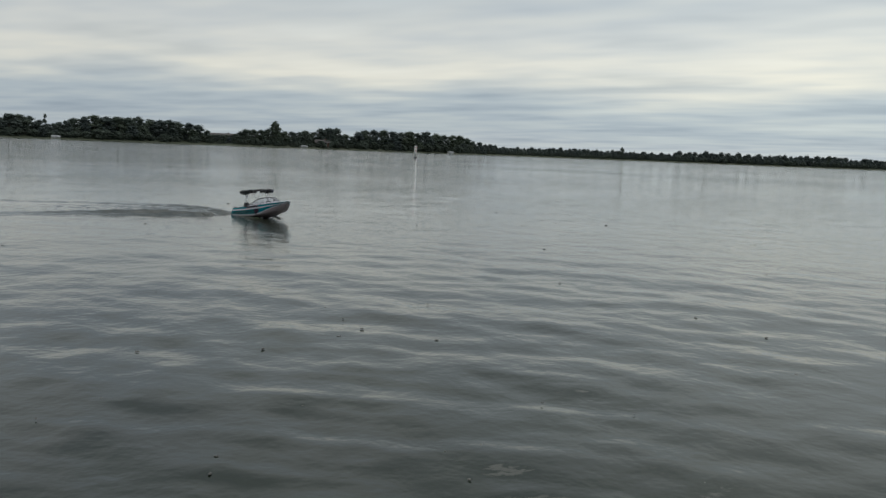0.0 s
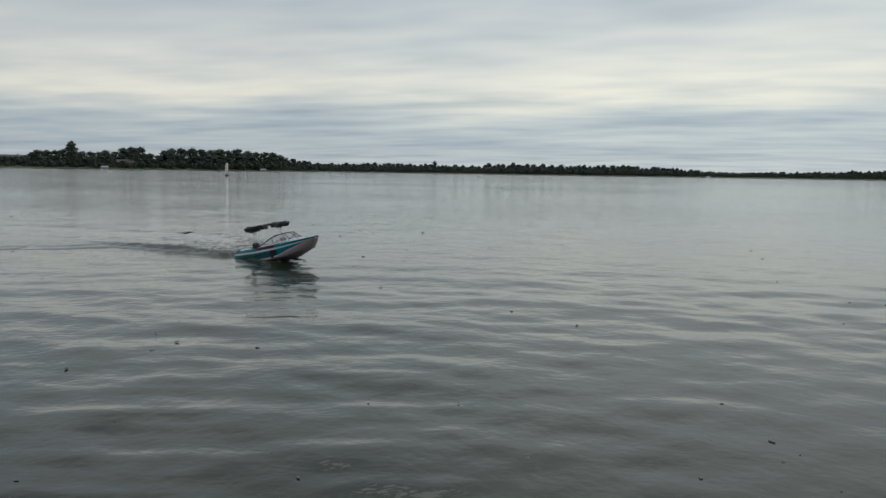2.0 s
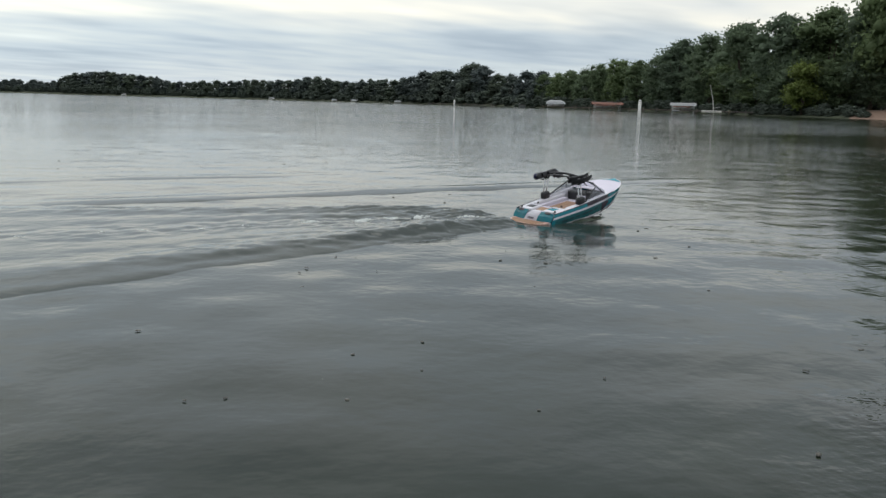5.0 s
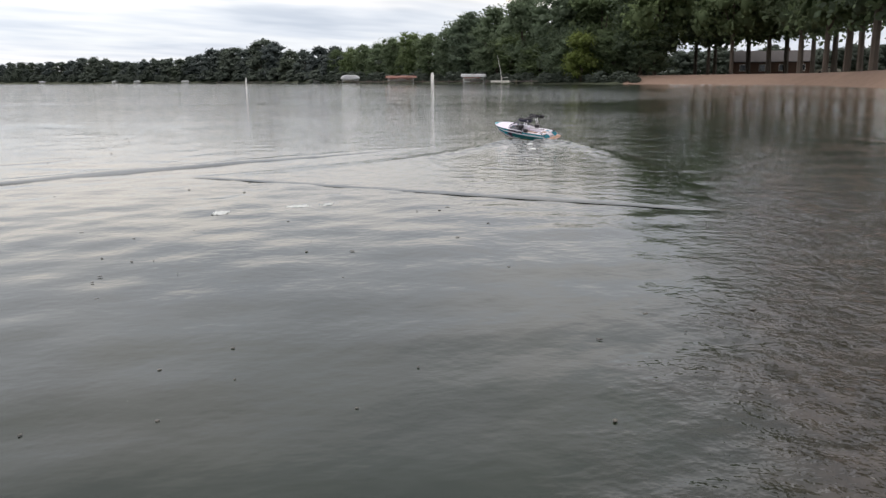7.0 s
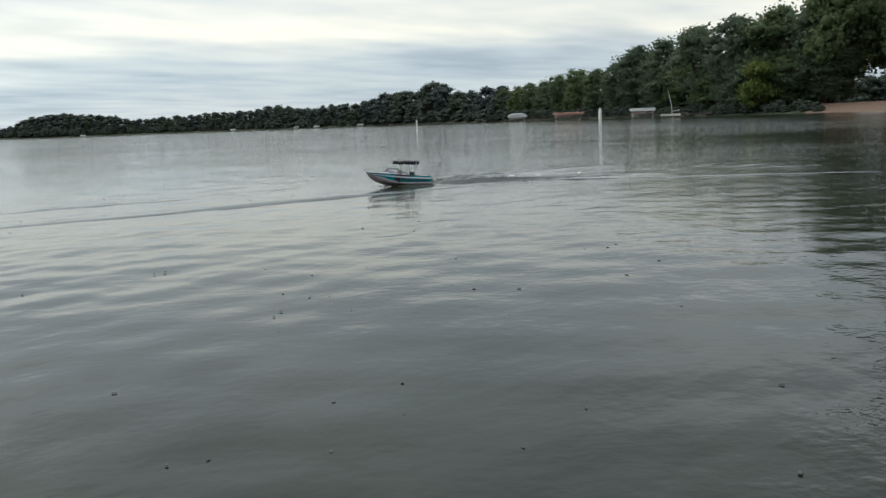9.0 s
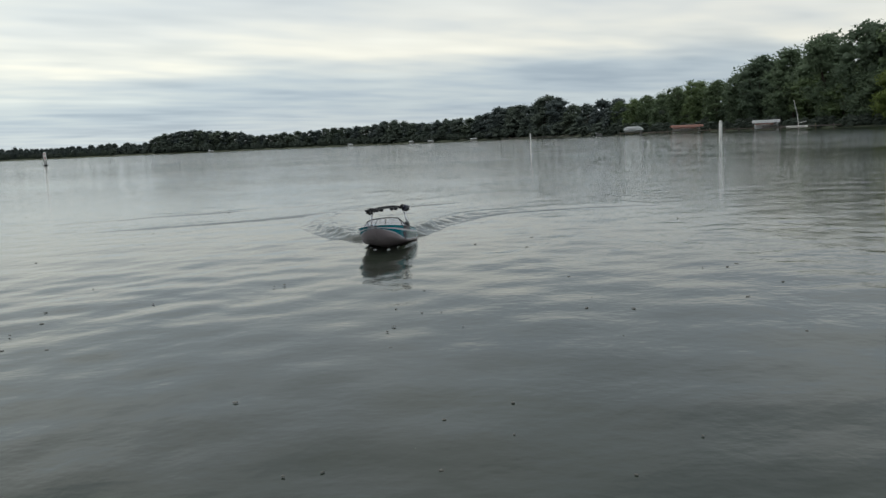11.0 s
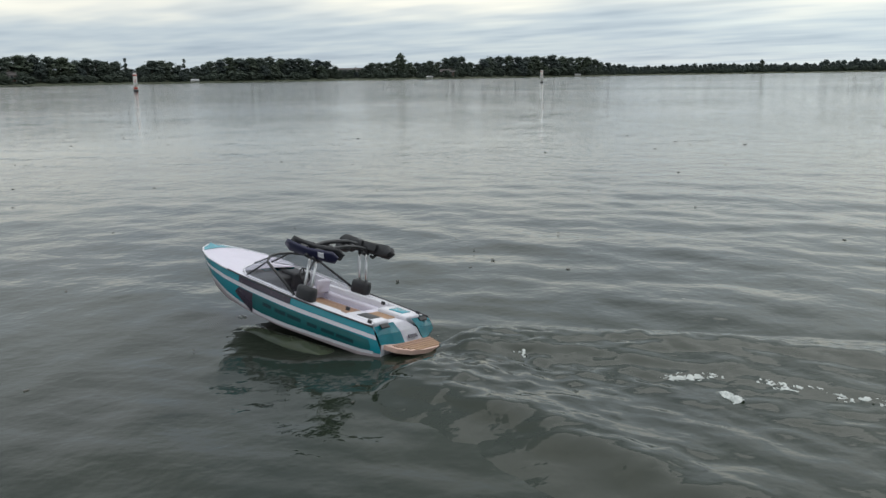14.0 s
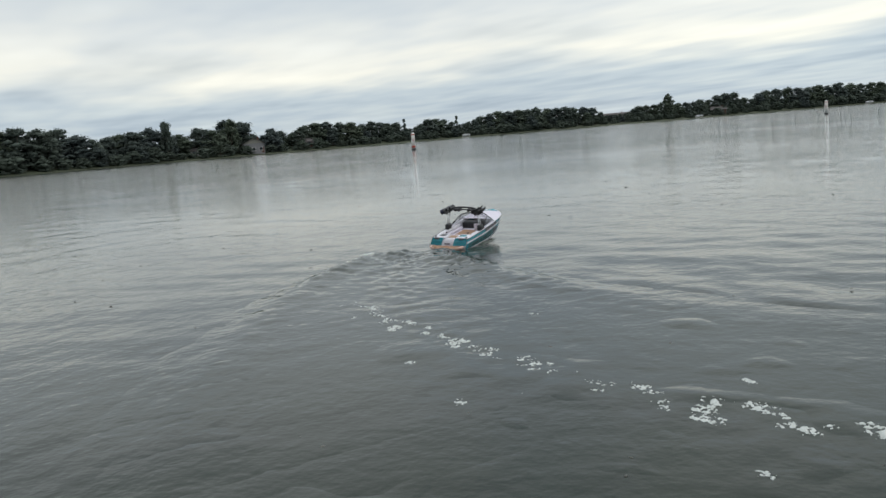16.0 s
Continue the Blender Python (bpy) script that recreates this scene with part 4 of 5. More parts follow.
part("foredeck", deck_patch(0.66, 1.0, -1, 1, crown=0.007, ns=16, nw=14), LILAC, boat, "lilac-white smooth foredeck", True)
bm = deck_patch(0.93, 1.0, -0.98, 0.98, 0.0012, 0.0012, crown=0.007)
part("bow_trim", bm, TEAL, boat, "teal bow cap", True)
for side in (1, -1):
    part("side_deck", deck_patch(0.02, 0.67, side * 0.80, side * 1.0, crown=0.010, nw=3), WHITE, boat, "", True)
    bm = bmesh.new()
    rows = []
    for i in range(15):
        s = 0.10 + 0.56 * i / 14
        g = hull_point(s, 1.0, 1)
        rows.append([(g.x, side * g.y * 0.80, g.z + 0.0036), (g.x, side * g.y * 0.785, g.z - 0.015), (g.x, side * g.y * 0.775, 0.060)])
    grid_strip(bm, rows)
    part("coaming", bm, WHITE, boat, "white cockpit lining", True)
    # long side seats with padded tops
    x0, x1 = (-0.30, 0.03)
    y0, y1 = sorted((side * 0.078, side * 0.140))
    bench = part("bench_seat", box(bmesh.new(), (x0, y0 + (0.025 if side == 1 else 0), 0.062), (x1, y1 - (0.025 if side == -1 else 0), 0.092), bevel=0.008), LILAC, boat, "padded white bench", True)
    part("backrest", box(bmesh.new(), (x0 + 0.005, *sorted((side * 0.124, side * 0.142))[:1], 0.088), (x1 - 0.005, sorted((side * 0.124, side * 0.142))[1], 0.114), bevel=0.006), WHITE, bench, "", True)
part("cockpit_floor", box(bmesh.new(), (-0.36, -0.138, 0.058), (0.16, 0.138, 0.068), bevel=0.002), LILAC, boat)
plank_bm = box(bmesh.new(), (-0.150, -0.0113, 0), (0.150, 0.0113, 0.003), bevel=0.0008)
plank_me = bpy.data.meshes.new("deck_plank")
plank_bm.to_mesh(plank_me)
plank_bm.free()
plank_me.materials.append(TEAK)
for k in range(7):
    o = new("deck_plank", plank_me)
    o.parent, o.location = boat, (-0.155, (k - 3) * 0.0245, 0.0685)

# stern: sun pads, walkway, transom
for side in (1, -1):
    y0, y1 = sorted((side * 0.048, side * 0.132))
    part("sun_pad", box(bmesh.new(), (-0.435, y0, 0.075), (-0.315, y1, 0.113), bevel=0.009), WHITE, boat, "white padded sun pad", True)
    y0, y1 = sorted((side * 0.062, side * 0.118))
    part("pad_inset", box(bmesh.new(), (-0.405, y0, 0.109), (-0.350, y1, 0.1155), bevel=0.003), TEAL if side == -1 else BLACK, boat, "", True)
    bm = bmesh.new()
    g0, g1 = hull_point(0, 1.0, side), hull_point(0, 0.2, side)
    rows = [[(-0.450, side * 0.052, 0.110), (-0.452, g0.y * 0.62, 0.111), (-0.452, g0.y * 0.99, g0.z)],
            [(-0.484, side * 0.052, 0.088), (-0.482, g0.y * 0.62, 0.088), (-0.470, g0.y * 1.0, 0.085)],
            [(-0.508, side * 0.052, 0.058), (-0.504, g0.y * 0.62, 0.058), (-0.490, g1.y * 0.995, 0.056)]]
    grid_strip(bm, rows)
    bmesh.ops.solidify(bm, geom=bm.faces[:], thickness=0.004)
    part("transom_panel", bm, TEAL, boat, "teal transom corner")
    c = Vector((-0.458, side * 0.112, 0.108))
    part("vent", box(bmesh.new(), (-0.010, -0.022, -0.002), (0.006, 0.022, 0.002), Matrix.Translation(c) @ Matrix.Rotation(radians(-40), 4, "Y"), 0.002), BLACK, boat, "black stern vent")
part("rear_walkway", box(bmesh.new(), (-0.435, -0.047, 0.070), (-0.315, 0.047, 0.098), bevel=0.004), WHITE, boat, "", True)
part("walkway_tread", box(bmesh.new(), (-0.395, -0.044, 0.0965), (-0.322, 0.044, 0.1005), bevel=0.002), TEAK, boat, "tan non-slip tread")
part("rear_seat", box(bmesh.new(), (-0.318, -0.130, 0.064), (-0.290, 0.130, 0.100), bevel=0.008), LILAC, boat, "padded white rear seat", True)
bm = bmesh.new()
grid_strip(bm, [[(-0.435, -0.05, 0.098), (-0.435, 0.05, 0.098)], [(-0.478, -0.052, 0.088), (-0.478, 0.052, 0.088)], [(-0.509, -0.052, 0.056), (-0.509, 0.052, 0.056)]])
bmesh.ops.solidify(bm, geom=bm.faces[:], thickness=0.006)
part("transom_step", bm, WHITE, boat, "white sloping transom step")
part("transom_emblem", box(bmesh.new(), (-0.006, -0.026, 0), (0.006, 0.026, 0.002), Matrix.Translation((-0.500, 0, 0.072)) @ Matrix.Rotation(radians(-46), 4, "Y"), 0.0008), PLUM, boat)
bm = bmesh.new()
rows = []
for j in range(17):
    a = math.pi * j / 16
    y = 0.156 * math.cos(a)
    rows.append([(-0.507 + 0.016 * (y / 0.156) ** 2, y * 1.03, 0.058), (-0.500 + 0.006 * (y / 0.156) ** 2, y * 1.02, 0.012), (-0.492, y * 0.9, -0.02)])
grid_strip(bm, rows)
part("transom", bm, WHITE, boat, "white lower transom", True)

# swim platform
bm = bmesh.new()
outline = [(-0.490, -0.150), (-0.540, -0.142), (-0.572, -0.110), (-0.586, -0.05), (-0.588, 0), (-0.586, 0.05), (-0.572, 0.110), (-0.540, 0.142), (-0.490, 0.150)]
lo, hi = [bm.verts.new((x, y, 0.044)) for x, y in outline], [bm.verts.new((x, y, 0.058)) for x, y in outline]
bm.faces.new(hi)
bm.faces.new(lo[::-1])
for k in range(len(outline)):
    j = (k + 1) % len(outline)
    bm.faces.new((lo[k], lo[j], hi[j], hi[k]))
bmesh.ops.recalc_face_normals(bm, faces=bm.faces)
platform = part("swim_platform", bm, SALMON, boat, "pale pink swim platform")
for k in range(5):
    x = -0.516 - 0.0140 * k
    w = 0.128 - 0.009 * max(0, k - 1) ** 1.4
    part("tread", box(bmesh.new(), (x - 0.0056, -w, 0.0575), (x + 0.0056, w, 0.0606), bevel=0.001), TEAK, platform)

# windscreen: glass with a dark frame and struts
WS_TOP = [(-0.120, -0.160, 0.122), (0.045, -0.128, 0.193), (0.075, -0.085, 0.203), (0.085, -0.03, 0.207), (0.085, 0.03, 0.207), (0.075, 0.085, 0.203), (0.045, 0.128, 0.193), (-0.120, 0.160, 0.122)]
WS_LOW = [(-0.115, -0.166, 0.120), (0.095, -0.166, 0.134), (0.150, -0.125, 0.142), (0.178, -0.045, 0.150), (0.178, 0.045, 0.150), (0.150, 0.125, 0.142), (0.095, 0.166, 0.134), (-0.115, 0.166, 0.120)]
screen = part("windscreen", tube(bmesh.new(), WS_TOP, 0.0046, 8), BLACK, boat, "dark frame of the clear windscreen", True)
for k in range(7):
    bm = bmesh.new()
    grid_strip(bm, [[WS_LOW[k], WS_LOW[k + 1]], [WS_TOP[k], WS_TOP[k + 1]]])
    bmesh.ops.solidify(bm, geom=bm.faces[:], thickness=0.0015)
    pane = part("pane", bm, GLASS, screen, "clear plastic pane")
    pane.visible_shadow = False
for k in (1, 3, 4, 6):
    part("strut", tube(bmesh.new(), [WS_LOW[k], WS_TOP[k]], 0.0032, 6), BLACK, screen)
part("sill", tube(bmesh.new(), WS_LOW, 0.003, 6), WHITE, screen)
dash = part("dashboard", box(bmesh.new(), (0.060, -0.128, 0.066), (0.150, 0.128, 0.128), bevel=0.012), BLACK, boat, "black dashboard", True)
part("console", box(bmesh.new(), (0.046, -0.112, 0.085), (0.115, -0.030, 0.140), bevel=0.010), BLACK, dash, "black helm console", True)
wheel = part("steering_wheel", bmesh.new(), BLACK, boat)
bm = bmesh.new()
ring = [Matrix.Rotation(radians(-62), 4, "Y") @ Vector((0.026 * math.cos(a), 0.026 * math.sin(a), 0)) + Vector((0.035, -0.070, 0.135)) for a in np.linspace(0, math.tau, 25)]
tube(bm, ring, 0.0035, 6)
for a in (0, 2.1, 4.2):
    tube(bm, [Vector((0.035, -0.07, 0.135)), Matrix.Rotation(radians(-62), 4, "Y") @ Vector((0.026 * math.cos(a), 0.026 * math.sin(a), 0)) + Vector((0.035, -0.070, 0.135))], 0.003, 5)
bm.to_mesh(wheel.data)
bm.free()
seat = part("driver_seat", box(bmesh.new(), (-0.045, -0.105, 0.066), (0.01, -0.04, 0.100), bevel=0.01), LILAC, boat, "lilac driver's seat", True)
part("seat_back", box(bmesh.new(), (-0.058, -0.105, 0.09), (-0.042, -0.04, 0.140), bevel=0.007), LILAC, seat, "", True)

# tower: black arch on bright legs, with board racks, boards and speakers
TX = -0.148
arch_pts = [(TX + 0.005, -0.135, 0.255), (TX + 0.008, -0.130, 0.272), (TX + 0.012, -0.112, 0.290), (TX + 0.015, -0.06, 0.299), (TX + 0.015, 0, 0.301), (TX + 0.015, 0.06, 0.299), (TX + 0.012, 0.112, 0.290), (TX + 0.008, 0.130, 0.272), (TX + 0.005, 0.135, 0.255)]
tower = part("tower", tube(bmesh.new(), arch_pts, 0.0075, 10), BLACK, boat, "black tower arch", True)
part("cross_bar", tube(bmesh.new(), [(p[0] - 0.045, p[1] * 0.97, p[2] - 0.008) for p in arch_pts[1:-1]], 0.0055, 8), BLACK, tower, "", True)
for side in (1, -1):
    for dx, bx in ((0.006, -0.006), (-0.022, -0.036)):
        part("leg", tube(bmesh.new(), [(TX + bx, side * 0.158, 0.112), (TX + dx, side * 0.136, 0.258)], 0.0045, 8), SILVER, tower, "bright aluminium leg", True)
    part("leg_foot", box(bmesh.new(), (TX - 0.050, min(side * 0.132, side * 0.168), 0.105), (TX + 0.022, max(side * 0.132, side * 0.168), 0.162), bevel=0.015), BLACK, tower, "black hinge block", True)
    # two boards on each rack, leaning outwards
    for k, (dy, dz, tilt, m_) in enumerate(((0.030, 0.0, 24, NAVY if side == 1 else BLACK), (0.002, 0.010, 20, BLACK))):
        bm = bmesh.new()
        rows = []
        for i in range(17):
            u = i / 16 * 2 - 1
            w = (0.016 + 0.006 * abs(u)) * (1 - abs(u) ** 14) ** 0.5 + 0.002
            rock = 0.012 * u * u
            rows.append([(u * 0.112, y * w, rock + t) for y, t in ((-1, 0), (-0.6, 0.004), (0.6, 0.004), (1, 0), (0.6, -0.004), (-0.6, -0.004), (-1, 0))])
        grid_strip(bm, rows)
        bmesh.ops.recalc_face_normals(bm, faces=bm.faces)
        bm.transform(Matrix.Translation((TX - 0.012, side * (0.140 + dy), 0.276 + dz)) @ Matrix.Rotation(side * radians(90 - tilt), 4, "X"))
        board = part("wakeboard", bm, m_, tower, "dark wakeboard in the rack" if m_ is BLACK else "navy wakeboard in the rack", True)
        for x in (-0.035, 0.03):
            part("binding", box(bmesh.new(), (-0.016, -0.014, 0.003), (0.016, 0.014, 0.018), Matrix.Translation((TX - 0.012 + x, side * (0.140 + dy), 0.276 + dz)) @ Matrix.Rotation(side * radians(90 - tilt), 4, "X"), 0.004), BLACK, board)
    if side == 1:
        part("board_mark", box(bmesh.new(), (-0.018, -0.009, -0.0062), (0.006, 0.009, -0.0045), Matrix.Translation((TX - 0.06, side * 0.170, 0.281)) @ Matrix.Rotation(side * radians(66), 4, "X")), WHITE, board)
    part("rack", tube(bmesh.new(), [(TX - 0.01, side * 0.128, 0.262), (TX - 0.01, side * 0.150, 0.255), (TX - 0.01, side * 0.182, 0.268)], 0.006, 8), BLACK, tower, "", True)
    part("rack_fork", tube(bmesh.new(), [(TX - 0.045, side * 0.132, 0.258), (TX - 0.04, side * 0.152, 0.250), (TX - 0.04, side * 0.180, 0.264)], 0.005, 8), BLACK, tower, "", True)
    for y in (0.045, 0.078):
        part("speaker", tube(bmesh.new(), [(TX + 0.042, side * y, 0.278), (TX + 0.040, side * y, 0.278), (TX + 0.0, side * y, 0.279), (TX - 0.012, side * y, 0.280)], [0.011, 0.0145, 0.0145, 0.008], 14), BLACK, tower, "round black tower speaker", True)
for x, y, z in ((-0.42, 0.140, 0.112), (-0.42, -0.140, 0.112), (-0.30, -0.100, 0.118), (-0.30, 0.100, 0.118)):
    c = part("cleat", box(bmesh.new(), (x - 0.007, y - 0.004, z - 0.006), (x + 0.007, y + 0.004, z + 0.006), bevel=0.002), BLACK, boat)

# ---- wake and foam ----
BOAT_ROWS = (  # seconds, x, y, heading, bow up, lean
    (0.0, -9.21, 0.74, 28.2, 5.1, 2.6), (0.5, -8.98, 1.42, 17.4, 4.9, 5.0), (1.0, -8.54, 1.69, 6.6, 6.0, 4.2), (1.5, -7.85, 1.85, 11.2, 5.0, 2.9),
    (2.0, -6.43, 2.11, 20.8, 7.9, 6.5), (2.5, -4.82, 2.60, 25.0, 8.0, 6.5), (3.0, -3.66, 3.28, 29.9, 8.0, 7.0), (3.5, -2.36, 3.85, 29.1, 8.0, 6.4),
    (4.0, -1.12, 4.43, 33.3, 8.0, 3.7), (4.5, 0.13, 4.99, 37.4, 8.0, 5.0), (5.0, 1.05, 5.34, 42.3, 8.0, 1.9), (5.2, 1.40, 5.70, 43.6, 8.0, 0.7),
    (5.8, 2.44, 6.94, 58.0, 5.5, -4.0), (6.4, 3.39, 8.59, 84.0, 5.5, -9.0), (6.9, 3.91, 10.15, 118.0, 5.0, -9.0),
    (7.3, 4.01, 11.16, 147.2, 3.8, -8.0), (7.5, 3.67, 11.46, 156.5, 4.8, -6.0), (8.0, 2.55, 11.20, 182.7, 3.9, 0.0), (8.5, 1.24, 10.86, 194.3, 4.7, 0.0),
    (9.0, 0.18, 10.38, 210.7, 3.8, 0.7), (9.5, -0.70, 9.55, 240.6, 2.6, -0.7), (9.7, -0.89, 9.25, 250.4, 3.5, 1.1),
    (10.4, -1.06, 7.85, 266.0, 5.0, 2.5), (11.1, -0.74, 5.93, 264.0, 5.0, 5.0),
    (11.8, -0.42, 4.14, 257.8, 4.8, 7.6), (12.0, -0.46, 3.73, 257.1, 6.0, 6.5), (12.5, -0.74, 2.50, 253.5, 8.0, 7.0), (13.0, -1.21, 1.59, 248.7, 8.0, 11.0),
    (13.5, -1.96, 0.69, 242.3, 8.0, 7.0), (14.0, -2.70, -0.13, 229.8, 8.0, 8.5), (14.5, -3.90, -0.81, 219.3, 8.0, 8.0), (15.0, -5.06, -1.22, 199.3, 8.0, 5.5),
    (15.5, -6.01, -1.31, 181.0, 8.0, 3.7), (16.0, -6.67, -0.97, 162.3, 6.0, 3.1))

# the boat's track as a line by its own length, begun before the clip
BEFORE = ((-3.0, -8.2, -5.2), (-2.2, -9.6, -3.3), (-1.4, -10.1, -1.6), (-0.7, -9.9, -0.3))
TRACK_T = np.array([b[0] for b in BEFORE] + [r[0] for r in BOAT_ROWS])
TRACK_X = np.array([b[1] for b in BEFORE] + [r[1] for r in BOAT_ROWS])
TRACK_Y = np.array([b[2] for b in BEFORE] + [r[2] for r in BOAT_ROWS])
FINE_T = np.linspace(-3, 16, 1140)


def smooth_curve(ts, vs):
    """Catmull-Rom through the keys."""
    m = np.gradient(vs, ts)
    i = np.clip(np.searchsorted(ts, FINE_T, side="right") - 1, 0, len(ts) - 2)
    h = ts[i + 1] - ts[i]
    u = (FINE_T - ts[i]) / h
    return ((2 * u ** 3 - 3 * u ** 2 + 1) * vs[i] + (u ** 3 - 2 * u ** 2 + u) * h * m[i] + (-2 * u ** 3 + 3 * u ** 2) * vs[i + 1] + (u ** 3 - u ** 2) * h * m[i + 1])


FINE_X, FINE_Y = smooth_curve(TRACK_T, TRACK_X), smooth_curve(TRACK_T, TRACK_Y)
FINE_S = np.concatenate([[0], np.cumsum(np.hypot(np.diff(FINE_X), np.diff(FINE_Y)))])
FINE_H = np.unwrap(np.arctan2(np.gradient(FINE_Y), np.gradient(FINE_X)))
FINE_H = np.convolve(np.pad(FINE_H, 15, mode="edge"), np.ones(31) / 31, mode="valid")


def behind(t, d):
    """Place and course on the track, d metres behind the boat at t."""
    s = np.interp(t, FINE_T, FINE_S) - d
    extra = min(0.0, s)
    s = max(s, 0.0)
    x, y, h = (float(np.interp(s, FINE_S, v)) for v in (FINE_X, FINE_Y, FINE_H))
    return x + extra * math.cos(h), y + extra * math.sin(h), h


def ridge(length, width, height, seed, n=30, k=16):
    """A low swell, sunk at its rim."""
    rng = random.Random(seed)
    ph = [rng.uniform(0, 6.28) for _ in range(4)]
    verts, faces = [], []
    for i in range(n + 1):
        u = i / n * 2 - 1
        for j in range(k + 1):
            w = j / k * 2 - 1
            x, y = u * length / 2, w * width / 2
            y += 0.04 * width * math.sin(5 * u + ph[0])
            g = max(0.0, 1 - u * u) ** 1.2 * (max(0.0, 1 - w * w) ** 1.6)
            ripple = 0.10 * math.sin(9 * u + 3 * w + ph[1]) + 0.06 * math.sin(17 * u - 5 * w + ph[2])
            verts.append((x, y, height * g * (1 + ripple) - 0.005 - 0.03 * max(u ** 8, w ** 8)))
    for i in range(n):
        for j in range(k):
            a = i * (k + 1) + j
            faces.append((a, a + k + 1, a + k + 2, a + 1))
    return verts, [f[::-1] for f in faces]


def wake_height(d, y):
    """Height of the wake d metres behind the stern and y metres off the track."""
    crest = 0.15 + 0.31 * d - 0.008 * d * d
    wide = 0.085 + 0.050 * d
    amp = (0.055 * math.exp(-(d / 1.7) ** 1.3) + 0.0025) * min(1.0, 0.25 + 1.0 * d)
    u = (abs(y) - crest) / wide
    arm = amp * math.exp(-u * u * (2.2 if u > 0 else 0.8))
    second = 0.35 * amp * math.exp(-((abs(y) - crest * 0.52) / (wide * 0.7)) ** 2)
    churn = math.exp(-(y / (0.16 + 0.05 * d)) ** 2) * math.exp(-d / 2.5)
    rough = noise.noise(Vector((d * 9, y * 11, 1.3))) * 0.6 + noise.noise(Vector((d * 22, y * 24, 4.1))) * 0.5 + noise.noise(Vector((d * 47, y * 50, 7.7))) * 0.25
    z = 0.007 + arm + second + churn * (0.010 + 0.022 * rough) + amp * 0.45 * rough * math.exp(-u * u * 0.5)
    rim = max(0.0, (abs(y) - crest - wide * 1.1) / (wide * 1.2))
    return z - 0.034 * min(1.0, rim) ** 1.5


def wake_slice(d0, length, first):
    """A stretch of the wake across the boat's track."""
    half = 0.15 + 0.31 * (d0 + length) + 2.4 * (0.085 + 0.05 * (d0 + length))
    n, k = 14, 110
    verts, faces = [], []
    for i in range(n + 1):
        dx = (i / n - 0.5) * length
        sink = 0.006 * abs(2 * i / n - 1) ** 6 + (0.09 * max(0.0, 2 * i / n - 1) ** 1.5 if first else 0.0)
        for j in range(k + 1):
            y = (j / k * 2 - 1) * half
            verts.append((dx, y, wake_height(max(0.0, d0 - dx), y) - sink))
    for i in range(n):
        for j in range(k):
            a = i * (k + 1) + j
            faces.append((a, a + k + 1, a + k + 2, a + 1))
    return verts, faces


WAKE_PIECES, FOAM_PIECES = [], []
for i in range(20):
    d = 0.24 + 0.21 * i + 0.002 * i * i
    v, f = wake_slice(d, 0.40 + 0.006 * i, i == 0)
    ob = new("wake_swell", mesh_from("wake_swell", v, f, WATER, True))
    tagged(ob, "greenish stern swell of the model boat's wake", "wave", "swells of the wake")
    WAKE_PIECES.append((ob, d))


def foam_mesh(seed, length, width, rise):
    """One lumpy raft of bubbles; its low parts lie under the surface, so that its outline is ragged."""
    n, k = 26, 15
    verts, faces = [], []
    for i in range(n + 1):
        for j in range(k + 1):
            u, w = i / n * 2 - 1, j / k * 2 - 1
            x, y = u * length / 2, w * width / 2
            g = 0.8 * noise.noise(Vector((x * 50, y * 50, seed * 3.7))) + 1.0 * noise.noise(Vector((x * 140, y * 140, seed * 1.3))) + 0.12 - 0.7 * (u * u + w * w)
            verts.append((x, y, max(-0.010, min(0.007, 0.009 * g)) * rise - 0.002))
    for i in range(n):
        for j in range(k):
            a = i * (k + 1) + j
            faces.append((a, a + 1, a + k + 2, a + k + 1)[::-1])
    return mesh_from("foam_patch", verts, faces, FOAM, True)


foam_meshes = [foam_mesh(2 + k, 0.15, 0.075, 1.1) for k in range(5)] + [foam_mesh(23 + k, 0.075, 0.042, 0.9) for k in range(4)]


def foam_thing(me, label):
    return tagged(new("foam_patch", me), label, "foam", "foam of the wake")


# foam stays where the propeller has thrown it up: time it is made, offset, turn, how long it lasts
frng = random.Random(3)
for t0, t1, step, life in ((2.0, 5.2, 0.11, 1.1), (6.6, 9.4, 0.16, 0.9), (11.0, 13.0, 0.045, 1.3), (13.0, 16.0, 0.024, 4.0)):
    t = t0
    while t < t1:
        big = frng.random() < 0.45
        ob = foam_thing(foam_meshes[frng.randrange(5) if big else 5 + frng.randrange(4)], "white foam patch drifting in the boat's wake")
        swept = float(np.interp(t, (12.6, 13.2, 13.9, 14.3, 14.8, 15.2, 16.0), (0.0, -0.2, -0.2, -0.05, 0.2, 0.45, 0.4)))  # flung outwards in the turns
        stays = life * frng.uniform(0.55, 1.3) * (0.35 if t < 13.8 and frng.random() < 0.7 else 1.0)
        FOAM_PIECES.append((ob, t, swept + frng.gauss(0, 0.045), frng.uniform(-0.9, 0.9), stays))
        t += step * frng.uniform(0.6, 1.4)
for k in range(16):
    ob = foam_thing(foam_meshes[5 + k % 4], "small white foam patch at the edge of the wake")
    FOAM_PIECES.append((ob, 13.0 + 0.18 * k, (1 if k % 3 else -1) * frng.uniform(0.2, 0.5), frng.uniform(-0.9, 0.9), 3.0))

